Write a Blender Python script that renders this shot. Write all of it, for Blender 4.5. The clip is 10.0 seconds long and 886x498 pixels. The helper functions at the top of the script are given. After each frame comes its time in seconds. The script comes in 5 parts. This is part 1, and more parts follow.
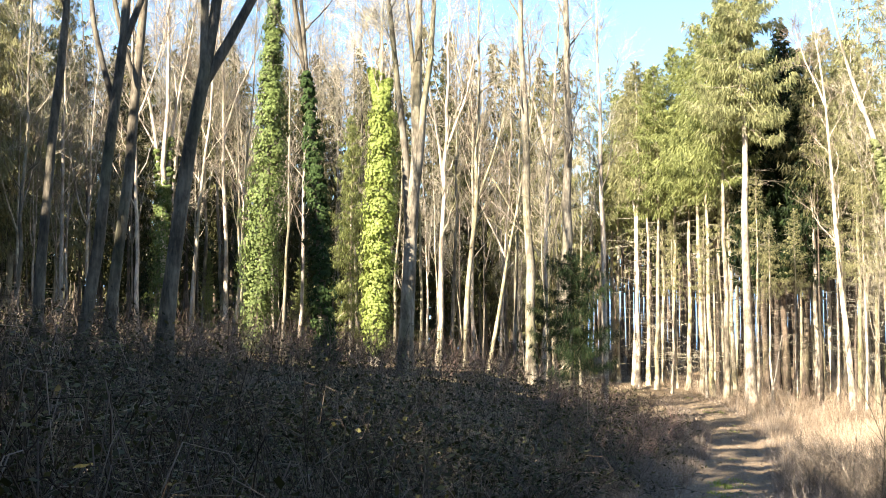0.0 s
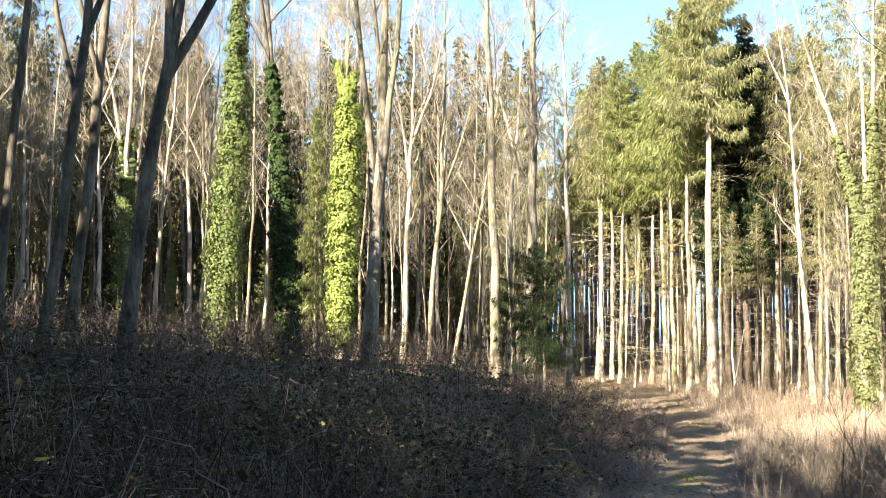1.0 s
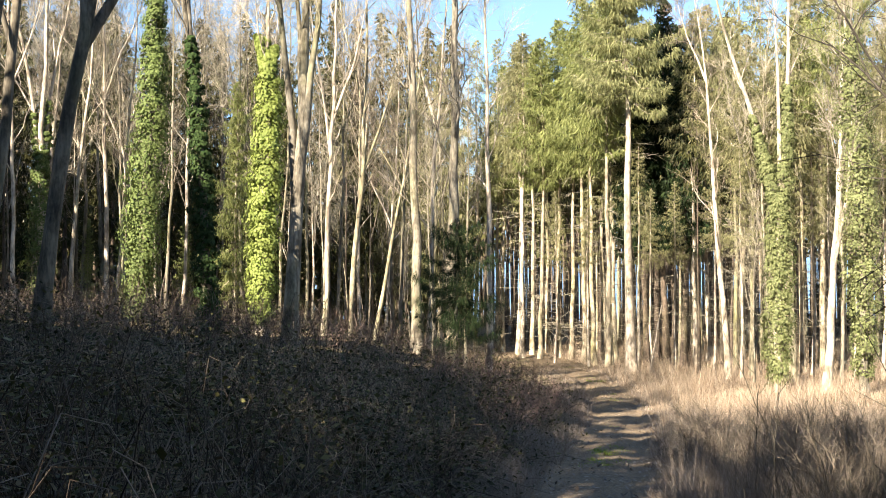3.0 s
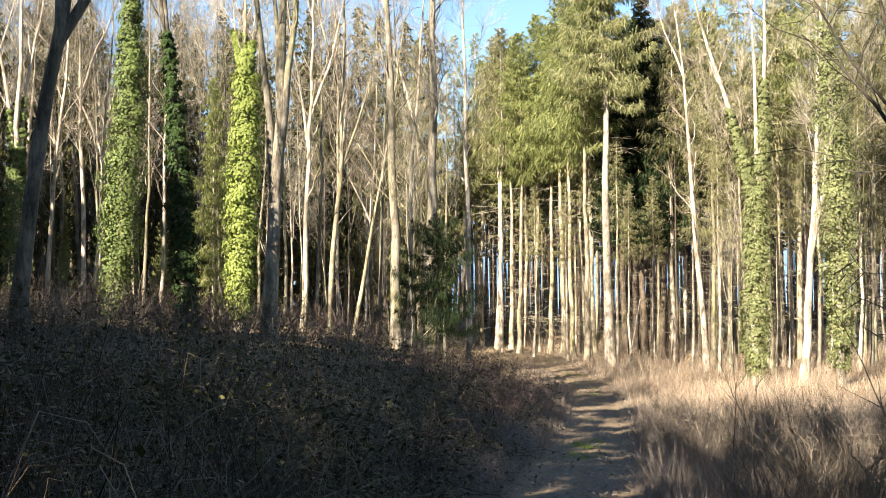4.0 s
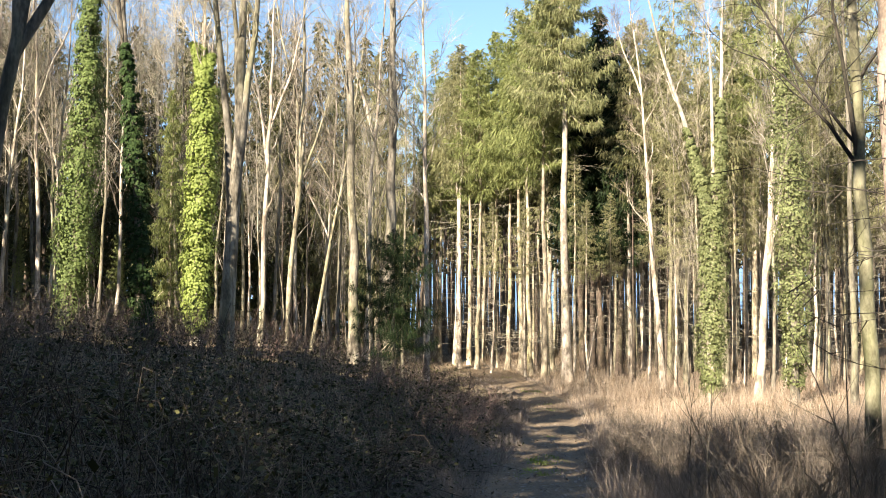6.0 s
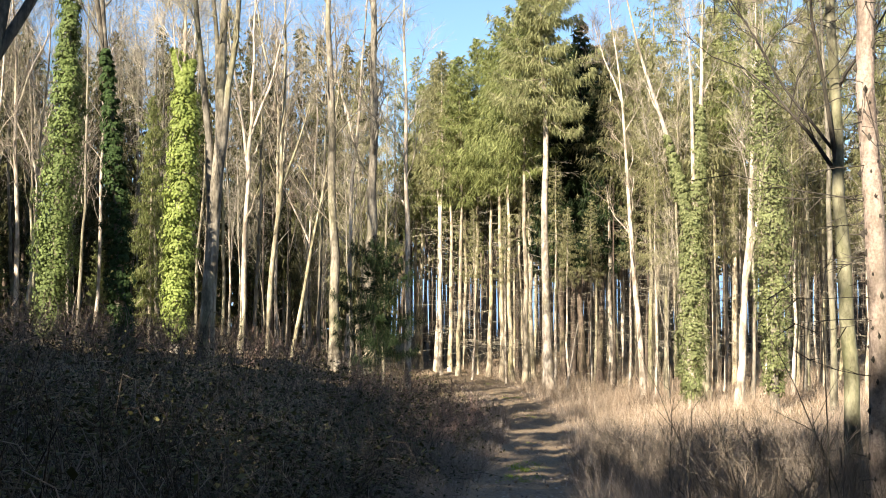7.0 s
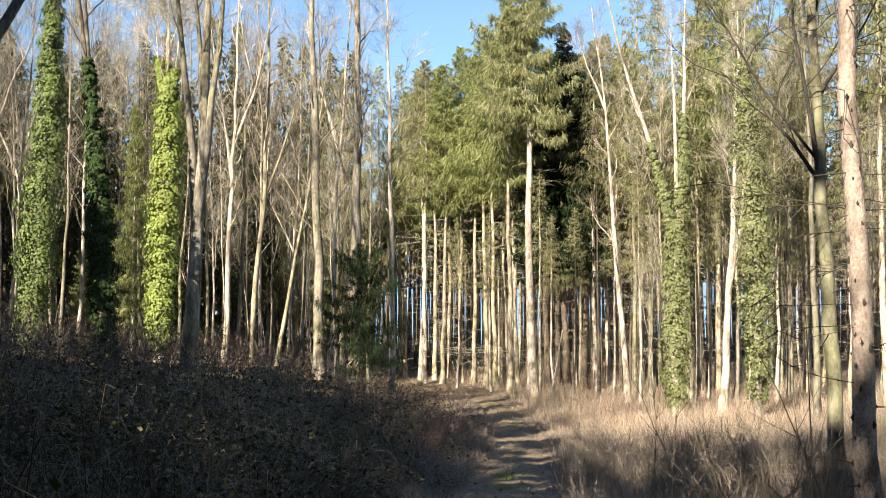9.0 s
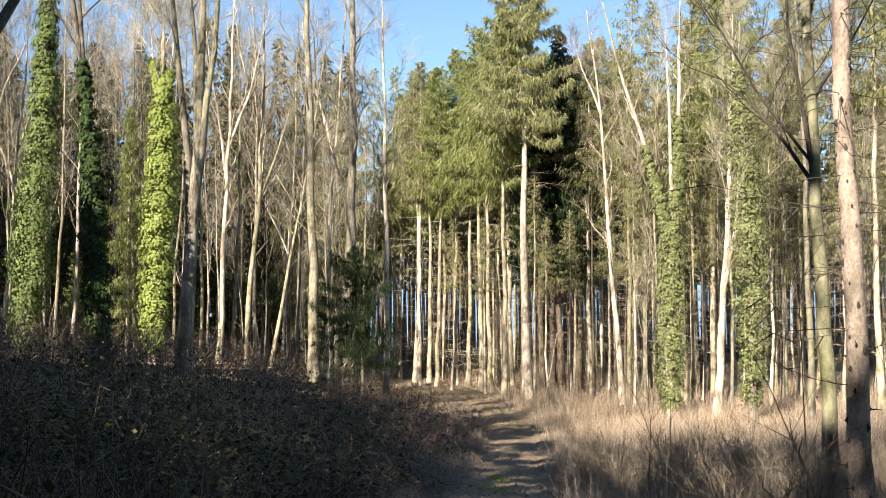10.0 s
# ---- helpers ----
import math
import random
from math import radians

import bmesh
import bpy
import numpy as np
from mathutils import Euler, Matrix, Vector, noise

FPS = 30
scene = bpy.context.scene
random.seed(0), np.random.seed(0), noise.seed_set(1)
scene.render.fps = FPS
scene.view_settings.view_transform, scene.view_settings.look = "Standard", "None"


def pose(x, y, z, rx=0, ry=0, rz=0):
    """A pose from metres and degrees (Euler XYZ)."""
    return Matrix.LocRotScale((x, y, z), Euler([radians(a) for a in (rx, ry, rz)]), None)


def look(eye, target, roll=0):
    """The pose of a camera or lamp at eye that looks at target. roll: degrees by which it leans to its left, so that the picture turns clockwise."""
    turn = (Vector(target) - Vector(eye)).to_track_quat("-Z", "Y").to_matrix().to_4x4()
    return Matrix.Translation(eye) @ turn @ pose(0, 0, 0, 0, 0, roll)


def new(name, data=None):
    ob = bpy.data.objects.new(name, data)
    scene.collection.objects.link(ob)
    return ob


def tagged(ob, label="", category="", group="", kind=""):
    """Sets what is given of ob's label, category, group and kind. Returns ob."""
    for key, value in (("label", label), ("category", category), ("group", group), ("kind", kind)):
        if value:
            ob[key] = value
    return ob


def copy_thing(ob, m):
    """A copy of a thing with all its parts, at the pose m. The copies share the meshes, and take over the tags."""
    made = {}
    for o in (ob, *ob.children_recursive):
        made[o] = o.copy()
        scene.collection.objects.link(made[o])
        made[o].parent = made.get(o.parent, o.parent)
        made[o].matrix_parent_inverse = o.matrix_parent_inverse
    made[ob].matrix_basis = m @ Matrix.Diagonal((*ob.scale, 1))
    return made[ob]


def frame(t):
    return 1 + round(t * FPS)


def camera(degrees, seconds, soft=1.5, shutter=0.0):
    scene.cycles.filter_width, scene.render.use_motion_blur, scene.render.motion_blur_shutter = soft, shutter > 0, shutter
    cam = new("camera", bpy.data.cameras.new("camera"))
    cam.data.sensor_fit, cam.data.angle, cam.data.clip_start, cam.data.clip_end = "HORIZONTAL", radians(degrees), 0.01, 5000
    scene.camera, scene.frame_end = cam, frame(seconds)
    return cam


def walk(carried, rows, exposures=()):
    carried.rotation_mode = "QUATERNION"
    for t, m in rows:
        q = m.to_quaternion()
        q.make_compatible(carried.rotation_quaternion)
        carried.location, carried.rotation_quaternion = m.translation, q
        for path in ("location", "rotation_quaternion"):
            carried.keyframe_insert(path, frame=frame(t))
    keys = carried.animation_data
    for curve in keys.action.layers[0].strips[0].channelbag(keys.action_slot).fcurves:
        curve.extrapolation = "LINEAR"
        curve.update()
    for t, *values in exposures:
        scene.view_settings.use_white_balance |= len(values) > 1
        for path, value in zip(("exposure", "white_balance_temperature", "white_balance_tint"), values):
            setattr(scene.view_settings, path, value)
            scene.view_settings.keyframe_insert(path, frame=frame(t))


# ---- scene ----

# ---- camera: held at eye height over the track, turning slowly to the right ----
EYE = 1.6
cam = camera(40.0, 10.0, 0.95)
TURNS = [
    (0.0, 94.200, -0.000, 0.000),
    (0.5, 94.073, -0.004, -0.447),
    (1.0, 93.886, -0.173, -1.661),
    (1.5, 93.523, -0.492, -3.858),
    (2.0, 93.199, -0.530, -4.778),
    (2.5, 92.985, -0.345, -5.012),
    (4.0, 92.550, 0.256, -6.338),
    (4.5, 92.751, 0.264, -6.832),
    (5.0, 92.911, 0.071, -7.385),
    (5.5, 93.087, -0.146, -7.857),
    (7.0, 93.594, -0.105, -9.207),
    (7.5, 93.681, -0.244, -9.514),
    (8.0, 93.765, -0.004, -9.697),
    (8.5, 93.881, 0.243, -9.818),
    (9.0, 93.981, 0.111, -9.939),
    (9.5, 94.042, -0.135, -10.094),
    (10.0, 94.084, 0.057, -10.185),
]
walk(cam, [(t, pose(0, 0, EYE, rx, ry, rz)) for t, rx, ry, rz in TURNS],
     exposures=[(0.0, 2.46, 7750, 9), (1.0, 2.41, 7750, 9), (2.5, 2.17, 7750, 9), (5.5, 1.94, 7700, 9), (10.0, 1.69, 7500, 9)])

# ---- sky and sun: low winter sun over the left shoulder ----
SUN_AZ, SUN_EL = 221.0, 28.0          # degrees clockwise from +y, degrees up
sky_world = bpy.data.worlds.new("sky")
scene.world = sky_world
sky_world.use_nodes = True
wn = sky_world.node_tree
sky = wn.nodes.new("ShaderNodeTexSky")
sky.sky_type, sky.sun_disc = "NISHITA", False
sky.sun_elevation, sky.sun_rotation = radians(SUN_EL), radians(SUN_AZ)
sky.air_density, sky.dust_density, sky.ozone_density = 1.0, 0.1, 6.0
wn.links.new(sky.outputs[0], wn.nodes["Background"].inputs[0])
wn.nodes["Background"].inputs[1].default_value = 0.070
sun = new("sun", bpy.data.lights.new("sun", "SUN"))
sun.data.energy, sun.data.angle, sun.data.color = 5.0, radians(0.5), (1.0, 0.96, 0.89)
az, el = radians(SUN_AZ), radians(SUN_EL)
sun.matrix_world = look((60 * math.sin(az) * math.cos(el), 60 * math.cos(az) * math.cos(el), 60 * math.sin(el)), (0, 0, 0))


# ---- materials ----
def nodes_of(name):
    m = bpy.data.materials.new(name)
    m.use_nodes = True
    t = m.node_tree
    return m, t, t.nodes["Principled BSDF"]


def ramp(t, src, stops):
    r = t.nodes.new("ShaderNodeValToRGB")
    while len(r.color_ramp.elements) < len(stops):
        r.color_ramp.elements.new(0.5)
    for e, (p, c) in zip(r.color_ramp.elements, stops):
        e.position, e.color = p, (*c, 1)
    t.links.new(src, r.inputs[0])
    return r.outputs[0]


def noise_of(t, scale, detail=4, rough=0.6, stretch=None, world=False):
    n = t.nodes.new("ShaderNodeTexNoise")
    n.inputs["Scale"].default_value, n.inputs["Detail"].default_value, n.inputs["Roughness"].default_value = scale, detail, rough
    c = t.nodes.new("ShaderNodeTexCoord")
    out = c.outputs["Object"]
    if world:
        out = t.nodes.new("ShaderNodeNewGeometry").outputs["Position"]
    if stretch:
        mp = t.nodes.new("ShaderNodeMapping")
        mp.inputs["Scale"].default_value = stretch
        t.links.new(out, mp.inputs[0])
        out = mp.outputs[0]
    t.links.new(out, n.inputs["Vector"])
    return n.outputs["Fac"]


def mixed(t, fac, a, b, mode="MIX"):
    m = t.nodes.new("ShaderNodeMix")
    m.data_type, m.blend_type = "RGBA", mode
    for sock, val in ((m.inputs[0], fac), (m.inputs[6], a), (m.inputs[7], b)):
        if isinstance(val, bpy.types.NodeSocket):
            t.links.new(val, sock)
        elif isinstance(val, (int, float)):
            sock.default_value = val
        else:
            sock.default_value = (*val, 1)
    return m.outputs[2]


def bumped(t, p, src, strength, dist):
    b = t.nodes.new("ShaderNodeBump")
    b.inputs["Strength"].default_value, b.inputs["Distance"].default_value = strength, dist
    t.links.new(src, b.inputs["Height"])
    t.links.new(b.outputs[0], p.inputs["Normal"])


def bark(name, dark, light, moss, moss_amount=0.5, stretch=(1, 1, 0.18), scale=14.0):
    """Bark: long furrows, pale lichen in blotches, moss or algae in larger patches."""
    m, t, p = nodes_of(name)
    fur = noise_of(t, scale, 6, 0.65, stretch)
    base = ramp(t, fur, [(0.32, dark), (0.62, light)])
    blot = noise_of(t, 2.3, 5, 0.65, (1, 1, 0.6))
    lich = ramp(t, blot, [(0.52, (0, 0, 0)), (0.66, (1, 1, 1))])
    base = mixed(t, mixed(t, 0.55, (0, 0, 0), lich), base, tuple(min(1, c * 1.25 + 0.03) for c in light))
    patch = ramp(t, noise_of(t, 0.7, 4, 0.6, (1, 1, 0.35), True), [(0.62 - 0.3 * moss_amount, (0, 0, 0)), (0.8 - 0.2 * moss_amount, (1, 1, 1))])
    base = mixed(t, mixed(t, 0.8, (0, 0, 0), patch), base, moss)
    dark_spot = ramp(t, noise_of(t, 3.4, 5, 0.7, (1, 1, 0.45)), [(0.40, (0.5, 0.48, 0.46)), (0.56, (1, 1, 1))])
    base = mixed(t, 1.0, base, dark_spot, "MULTIPLY")
    scars = ramp(t, noise_of(t, 1.6, 3, 0.6, (1.4, 1.4, 1.0)), [(0.34, (0.58, 0.56, 0.53)), (0.48, (1, 1, 1)), (0.66, (1.15, 1.13, 1.1))])
    base = mixed(t, 1.0, base, scars, "MULTIPLY")
    info = t.nodes.new("ShaderNodeObjectInfo")
    tone = ramp(t, info.outputs["Random"], [(0, (0.78, 0.77, 0.76)), (1, (1.2, 1.17, 1.12))])
    base = mixed(t, 1.0, base, tone, "MULTIPLY")
    t.links.new(base, p.inputs["Base Color"])
    p.inputs["Roughness"].default_value = 0.9
    bumped(t, p, fur, 0.7, 0.03)
    return m


def leafy(name, a, b, c, glow=0.3, rough=0.5):
    """Leaves and needles: tone differs from piece to piece, and light comes through."""
    m, t, p = nodes_of(name)
    g = t.nodes.new("ShaderNodeNewGeometry")
    col = ramp(t, g.outputs["Random Per Island"], [(0.0, a), (0.55, b), (1.0, c)])
    big = ramp(t, noise_of(t, 0.8, 3, 0.6, None, True), [(0.3, (0.75, 0.75, 0.75)), (0.7, (1.2, 1.2, 1.2))])
    col = mixed(t, 1.0, col, big, "MULTIPLY")
    t.links.new(col, p.inputs["Base Color"])
    p.inputs["Roughness"].default_value = rough
    p.inputs["Specular IOR Level"].default_value = 0.12
    tr = t.nodes.new("ShaderNodeBsdfTranslucent")
    t.links.new(col, tr.inputs[0])
    mx = t.nodes.new("ShaderNodeMixShader")
    mx.inputs[0].default_value = glow
    t.links.new(p.outputs[0], mx.inputs[1])
    t.links.new(tr.outputs[0], mx.inputs[2])
    t.links.new(mx.outputs[0], t.nodes["Material Output"].inputs[0])
    return m


BARK_SPRUCE = bark("spruce_bark", (0.23, 0.19, 0.145), (0.50, 0.44, 0.34), (0.35, 0.32, 0.16), 0.35)
# Spruce bark darkened in colour to stand in for shade deep in the wood.
BARK_SHADE_TONED = bark("shade_toned_spruce_bark", (0.05, 0.038, 0.03), (0.16, 0.12, 0.095), (0.12, 0.11, 0.06), 0.3)
BARK_PALE = bark("pale_spruce_bark", (0.27, 0.225, 0.185), (0.60, 0.53, 0.455), (0.36, 0.35, 0.19), 0.18)
BARK_NEAR = bark("near_spruce_bark", (0.15, 0.115, 0.10), (0.31, 0.25, 0.22), (0.20, 0.18, 0.14), 0.15, (1, 1, 0.8), 30)
BARK_LICHEN = bark("lichen_bark", (0.035, 0.032, 0.022), (0.25, 0.235, 0.175), (0.12, 0.13, 0.04), 0.4, (1, 1, 0.4), 6)
BARK_BLACK = bark("blackish_bark", (0.018, 0.015, 0.012), (0.06, 0.05, 0.04), (0.05, 0.05, 0.03), 0.2)
BARK_ASH = bark("ash_bark", (0.085, 0.074, 0.06), (0.29, 0.262, 0.215), (0.20, 0.195, 0.10), 0.45)
BARK_DARK = bark("dark_bark", (0.05, 0.043, 0.034), (0.18, 0.157, 0.125), (0.10, 0.11, 0.06), 0.35)
BARK_MOSS = bark("mossy_bark", (0.10, 0.09, 0.06), (0.36, 0.325, 0.24), (0.20, 0.195, 0.09), 0.5)
BARK_THIN = bark("twig_bark", (0.15, 0.135, 0.112), (0.42, 0.38, 0.315), (0.31, 0.30, 0.17), 0.4)
TWIG_RED = bark("reddish_twigs", (0.11, 0.065, 0.055), (0.30, 0.205, 0.18), (0.22, 0.18, 0.14), 0.2)
TWIG_BROWN = bark("brown_twigs", (0.095, 0.075, 0.06), (0.255, 0.21, 0.172), (0.17, 0.15, 0.10), 0.25)
NEEDLES = leafy("spruce_needles", (0.142, 0.15, 0.07), (0.25, 0.256, 0.122), (0.37, 0.36, 0.187), 0.45, 0.6)
NEEDLES_GREEN = leafy("green_needles", (0.128, 0.15, 0.056), (0.225, 0.25, 0.095), (0.33, 0.345, 0.15), 0.45, 0.6)
NEEDLES_TAN = leafy("yellowed_needles", (0.145, 0.143, 0.072), (0.24, 0.232, 0.12), (0.35, 0.328, 0.185), 0.45, 0.6)
# Needles dulled in colour, as the shade on the back rows.
NEEDLES_SHADE_TONED = leafy("shade_toned_spruce_needles", (0.032, 0.036, 0.014), (0.06, 0.062, 0.024), (0.10, 0.092, 0.038), 0.25, 0.6)
# Near-black needles: the shade on these spruces is put into their colour.
NEEDLES_SHADE_DARK = leafy("shade_darkened_needles", (0.008, 0.017, 0.007), (0.017, 0.030, 0.011), (0.030, 0.046, 0.016), 0.1, 0.6)
# Ivy brightened in colour for the tree in full sun.
IVY_SUN_TONED = leafy("sun_toned_ivy_leaves", (0.16, 0.205, 0.055), (0.235, 0.285, 0.08), (0.30, 0.345, 0.115), 0.35, 0.55)
IVY_GREEN = leafy("ivy_leaves", (0.072, 0.10, 0.034), (0.125, 0.165, 0.056), (0.195, 0.24, 0.09), 0.3, 0.6)
IVY_GREY = leafy("grey_ivy_leaves", (0.12, 0.137, 0.06), (0.185, 0.205, 0.092), (0.27, 0.285, 0.14), 0.35, 0.6)
# Ivy darkened in colour for the tree that stands in shade.
IVY_SHADE_DARK = leafy("shade_darkened_ivy_leaves", (0.016, 0.032, 0.011), (0.034, 0.06, 0.019), (0.06, 0.092, 0.033), 0.2, 0.75)
BRAMBLE_LEAF = leafy("bramble_leaves", (0.026, 0.025, 0.009), (0.052, 0.050, 0.018), (0.13, 0.12, 0.052), 0.2, 0.55)
DEAD_LEAF = leafy("withered_leaves", (0.05, 0.034, 0.02), (0.11, 0.08, 0.05), (0.25, 0.2, 0.13), 0.2, 0.7)
STRAW = leafy("dry_grass", (0.22, 0.155, 0.11), (0.39, 0.30, 0.225), (0.56, 0.46, 0.37), 0.3, 0.7)
STRAW_GREY = leafy("grey_dry_grass", (0.15, 0.116, 0.096), (0.25, 0.20, 0.168), (0.37, 0.315, 0.27), 0.25, 0.7)
CANE = leafy("bramble_canes", (0.042, 0.029, 0.023), (0.092, 0.068, 0.055), (0.23, 0.185, 0.155), 0.0, 0.8)
MOSS = leafy("track_grass", (0.13, 0.20, 0.025), (0.24, 0.32, 0.05), (0.36, 0.40, 0.10), 0.3, 0.6)


def ground_material():
    m, t, p = nodes_of("leaf_litter")
    fine = noise_of(t, 9, 8, 0.72, None, True)
    col = ramp(t, fine, [(0.30, (0.055, 0.038, 0.025)), (0.5, (0.17, 0.116, 0.07)), (0.68, (0.35, 0.25, 0.155))])
    wide = ramp(t, noise_of(t, 0.35, 4, 0.6, None, True), [(0.42, (0, 0, 0)), (0.6, (1, 1, 1))])
    col = mixed(t, mixed(t, 0.5, (0, 0, 0), wide), col, (0.12, 0.11, 0.045))
    t.links.new(col, p.inputs["Base Color"])
    p.inputs["Roughness"].default_value = 0.95
    bumped(t, p, fine, 0.9, 0.06)
    return m


def track_material():
    m, t, p = nodes_of("trodden_earth")
    fine = noise_of(t, 14, 8, 0.75, None, True)
    col = ramp(t, fine, [(0.30, (0.075, 0.052, 0.034)), (0.52, (0.19, 0.137, 0.088)), (0.70, (0.38, 0.285, 0.185))])
    wide = ramp(t, noise_of(t, 0.9, 5, 0.62, None, True), [(0.44, (0, 0, 0)), (0.62, (1, 1, 1))])
    col = mixed(t, mixed(t, 0.55, (0, 0, 0), wide), col, (0.27, 0.185, 0.112))
    t.links.new(col, p.inputs["Base Color"])
    p.inputs["Roughness"].default_value = 0.9
    bumped(t, p, fine, 0.9, 0.06)
    return m


EARTH, TRACK = ground_material(), track_material()

# ---- the lie of the land ----
rng = np.random.default_rng(7)
TRACK_Y = np.array([-60, -20, 0, 5, 15, 24.5, 27, 36, 43.5, 51.6, 61, 70, 80, 86, 95, 120, 5000.0])
TRACK_X = np.array([-14, -5, -0.4, 0.7, 3.2, 5.6, 6.3, 8.7, 10.3, 11.8, 13.0, 13.7, 12.9, 11.8, 8.0, -6, -60.0])
FALL_Y = np.array([-60, -20, 0, 10, 18, 27, 36, 46, 61, 70, 80, 95, 108, 130, 190, 300, 5000.0])
FALL_Z = np.array([1.5, 0.6, 0, -0.6, -1.12, -1.6, -1.8, -1.9, -1.85, -1.7, -1.4, -1.0, -0.9, -0.9, -2.0, -25, -80.0])
LINE = np.arange(-60, 131, 0.5)


def soften(a, width):
    k = np.hanning(width + 2)[1:-1]
    return np.convolve(np.pad(a, width // 2, mode="edge"), k / k.sum(), "valid")[:len(a)]


SOFT_X, SOFT_Z = soften(np.interp(LINE, TRACK_Y, TRACK_X), 15), soften(np.interp(LINE, FALL_Y, FALL_Z), 15)


def track_x(y):
    y = np.asarray(y, float)
    return np.where(y > 125, np.interp(y, TRACK_Y, TRACK_X), np.interp(y, LINE, SOFT_X))


def step(a, b, x):
    u = np.clip((x - a) / (b - a), 0, 1)
    return u * u * (3 - 2 * u)


def ground(x, y):
    """Height of the ground: a track in a shallow dip, a bank on its left."""
    x, y = np.asarray(x, float), np.asarray(y, float)
    s = x - track_x(y)
    z = np.where(y > 125, np.interp(y, FALL_Y, FALL_Z), np.interp(y, LINE, SOFT_Z))
    far = 1 - step(115, 160, y)
    grow = 0.3 + 0.7 * step(4, 30, y)
    open_side = 1.0 + 5.3 * step(44, 55, y)
    z = z + far * grow * (2.2 * step(0, 1, (-s - open_side) / 8.2) + 0.085 * np.clip(-s - 8, 0, 14)) + far * 0.8 * step(2, 16, s)
    off = step(1.0, 2.8, np.abs(s)) * far
    z = z + off * (0.10 * np.sin(0.9 * x + 0.4 * y) * np.sin(0.7 * y - 0.3 * x) + 0.05 * np.sin(2.3 * x + 1.1) * np.sin(2.7 * y))
    rut = np.exp(-((np.abs(s) - 0.62) / 0.2) ** 2)
    return z - 0.045 * rut * far


def spot(bearing, dist):
    """Place on the ground: degrees to the right of +y, metres from the eye."""
    b = radians(bearing)
    x, y = dist * math.sin(b), dist * math.cos(b)
    return Vector((x, y, float(ground(x, y))))


# ---- mesh building ----
class Buf:
    """Gathers tubes and small faces for one mesh."""

    def __init__(self):
        self.v, self.q, self.n = [], [], 0

    def quads(self, corners):
        corners = np.asarray(corners, float)
        m = len(corners)
        if m:
            self.v.append(corners.reshape(-1, 3))
            self.q.append(np.arange(4 * m).reshape(m, 4) + self.n)
            self.n += 4 * m

    def tris(self, corners):
        corners = np.asarray(corners, float)
        m = len(corners)
        if m:
            self.v.append(corners.reshape(-1, 3))
            self.q.append(np.arange(3 * m).reshape(m, 3) + self.n)
            self.n += 3 * m

    def tubes(self, pts, rad, sides=5):
        """pts (m, n, 3), rad (m, n)."""
        pts, rad = np.asarray(pts, float), np.asarray(rad, float)
        m, n, _ = pts.shape
        tan = np.gradient(pts, axis=1)
        tan /= np.linalg.norm(tan, axis=2, keepdims=True) + 1e-9
        ref = np.where(np.abs(tan[:, :1, 2:3]) > 0.8, np.array([[[1.0, 0.1, 0]]]), np.array([[[0.0, 0.1, 1]]]))
        u = np.cross(tan, np.broadcast_to(ref, tan.shape))
        u /= np.linalg.norm(u, axis=2, keepdims=True) + 1e-9
        w = np.cross(tan, u)
        a = np.arange(sides) * 2 * np.pi / sides
        ring = pts[:, :, None] + rad[:, :, None, None] * (u[:, :, None] * np.cos(a)[None, None, :, None] + w[:, :, None] * np.sin(a)[None, None, :, None])
        self.v.append(ring.reshape(-1, 3))
        i = np.arange(m)[:, None, None] * n * sides
        j = np.arange(n - 1)[None, :, None] * sides
        k = np.arange(sides)[None, None, :]
        k2 = (k + 1) % sides
        f = np.stack([i + j + k, i + j + k2, i + j + sides + k2, i + j + sides + k], -1).reshape(-1, 4) + self.n
        self.q.append(f)
        self.n += m * n * sides

    def mesh(self, name, material, smooth=True):
        me = bpy.data.meshes.new(name)
        v = np.concatenate(self.v).astype(np.float32)
        q = np.concatenate([f.ravel() for f in self.q]).astype(np.int32)
        many = np.concatenate([np.full(len(f), f.shape[1]) for f in self.q])
        first = np.concatenate([[0], np.cumsum(many)[:-1]]).astype(np.int32)
        me.vertices.add(len(v))
        me.vertices.foreach_set("co", v.ravel())
        me.loops.add(q.size)
        me.loops.foreach_set("vertex_index", q)
        me.polygons.add(len(many))
        me.polygons.foreach_set("loop_start", first)
        me.polygons.foreach_set("use_smooth", np.full(len(many), smooth))
        me.materials.append(material)
        me.update(calc_edges=True)
        return me


def part(name, buf, material, parent=None, label="", smooth=True):
    ob = new(name, buf.mesh(name, material, smooth))
    ob.parent = parent
    if label:
        tagged(ob, label)
    return ob


def unit(a):
    a = np.asarray(a, float)
    return a / (np.linalg.norm(a, axis=-1, keepdims=True) + 1e-9)


def kites(buf, base, way, side, length, width, mid=0.45):
    """Leaf-like faces: base (m,3), unit way and side (m,3), length and width (m)."""
    c = base + way * (length * mid)[:, None]
    s = side * (width * 0.5)[:, None]
    buf.quads(np.stack([base, c + s, base + way * length[:, None], c - s], 1))


def spikes(buf, base, way, side, length, width):
    """Thin tapering faces: needle twigs, fine shoots."""
    s = side * (width * 0.5)[:, None]
    buf.tris(np.stack([base - s, base + s, base + way * length[:, None]], 1))


def path_of(r, start, way, length, n, wander=0.1, rise=0.0):
    """A crooked limb: n points from start."""
    pts, d = [np.array(start, float)], unit(way)
    for _ in range(n - 1):
        d = unit(d + r.normal(0, wander, 3) + np.array([0, 0, rise]))
        pts.append(pts[-1] + d * length / (n - 1))
    return np.array(pts)


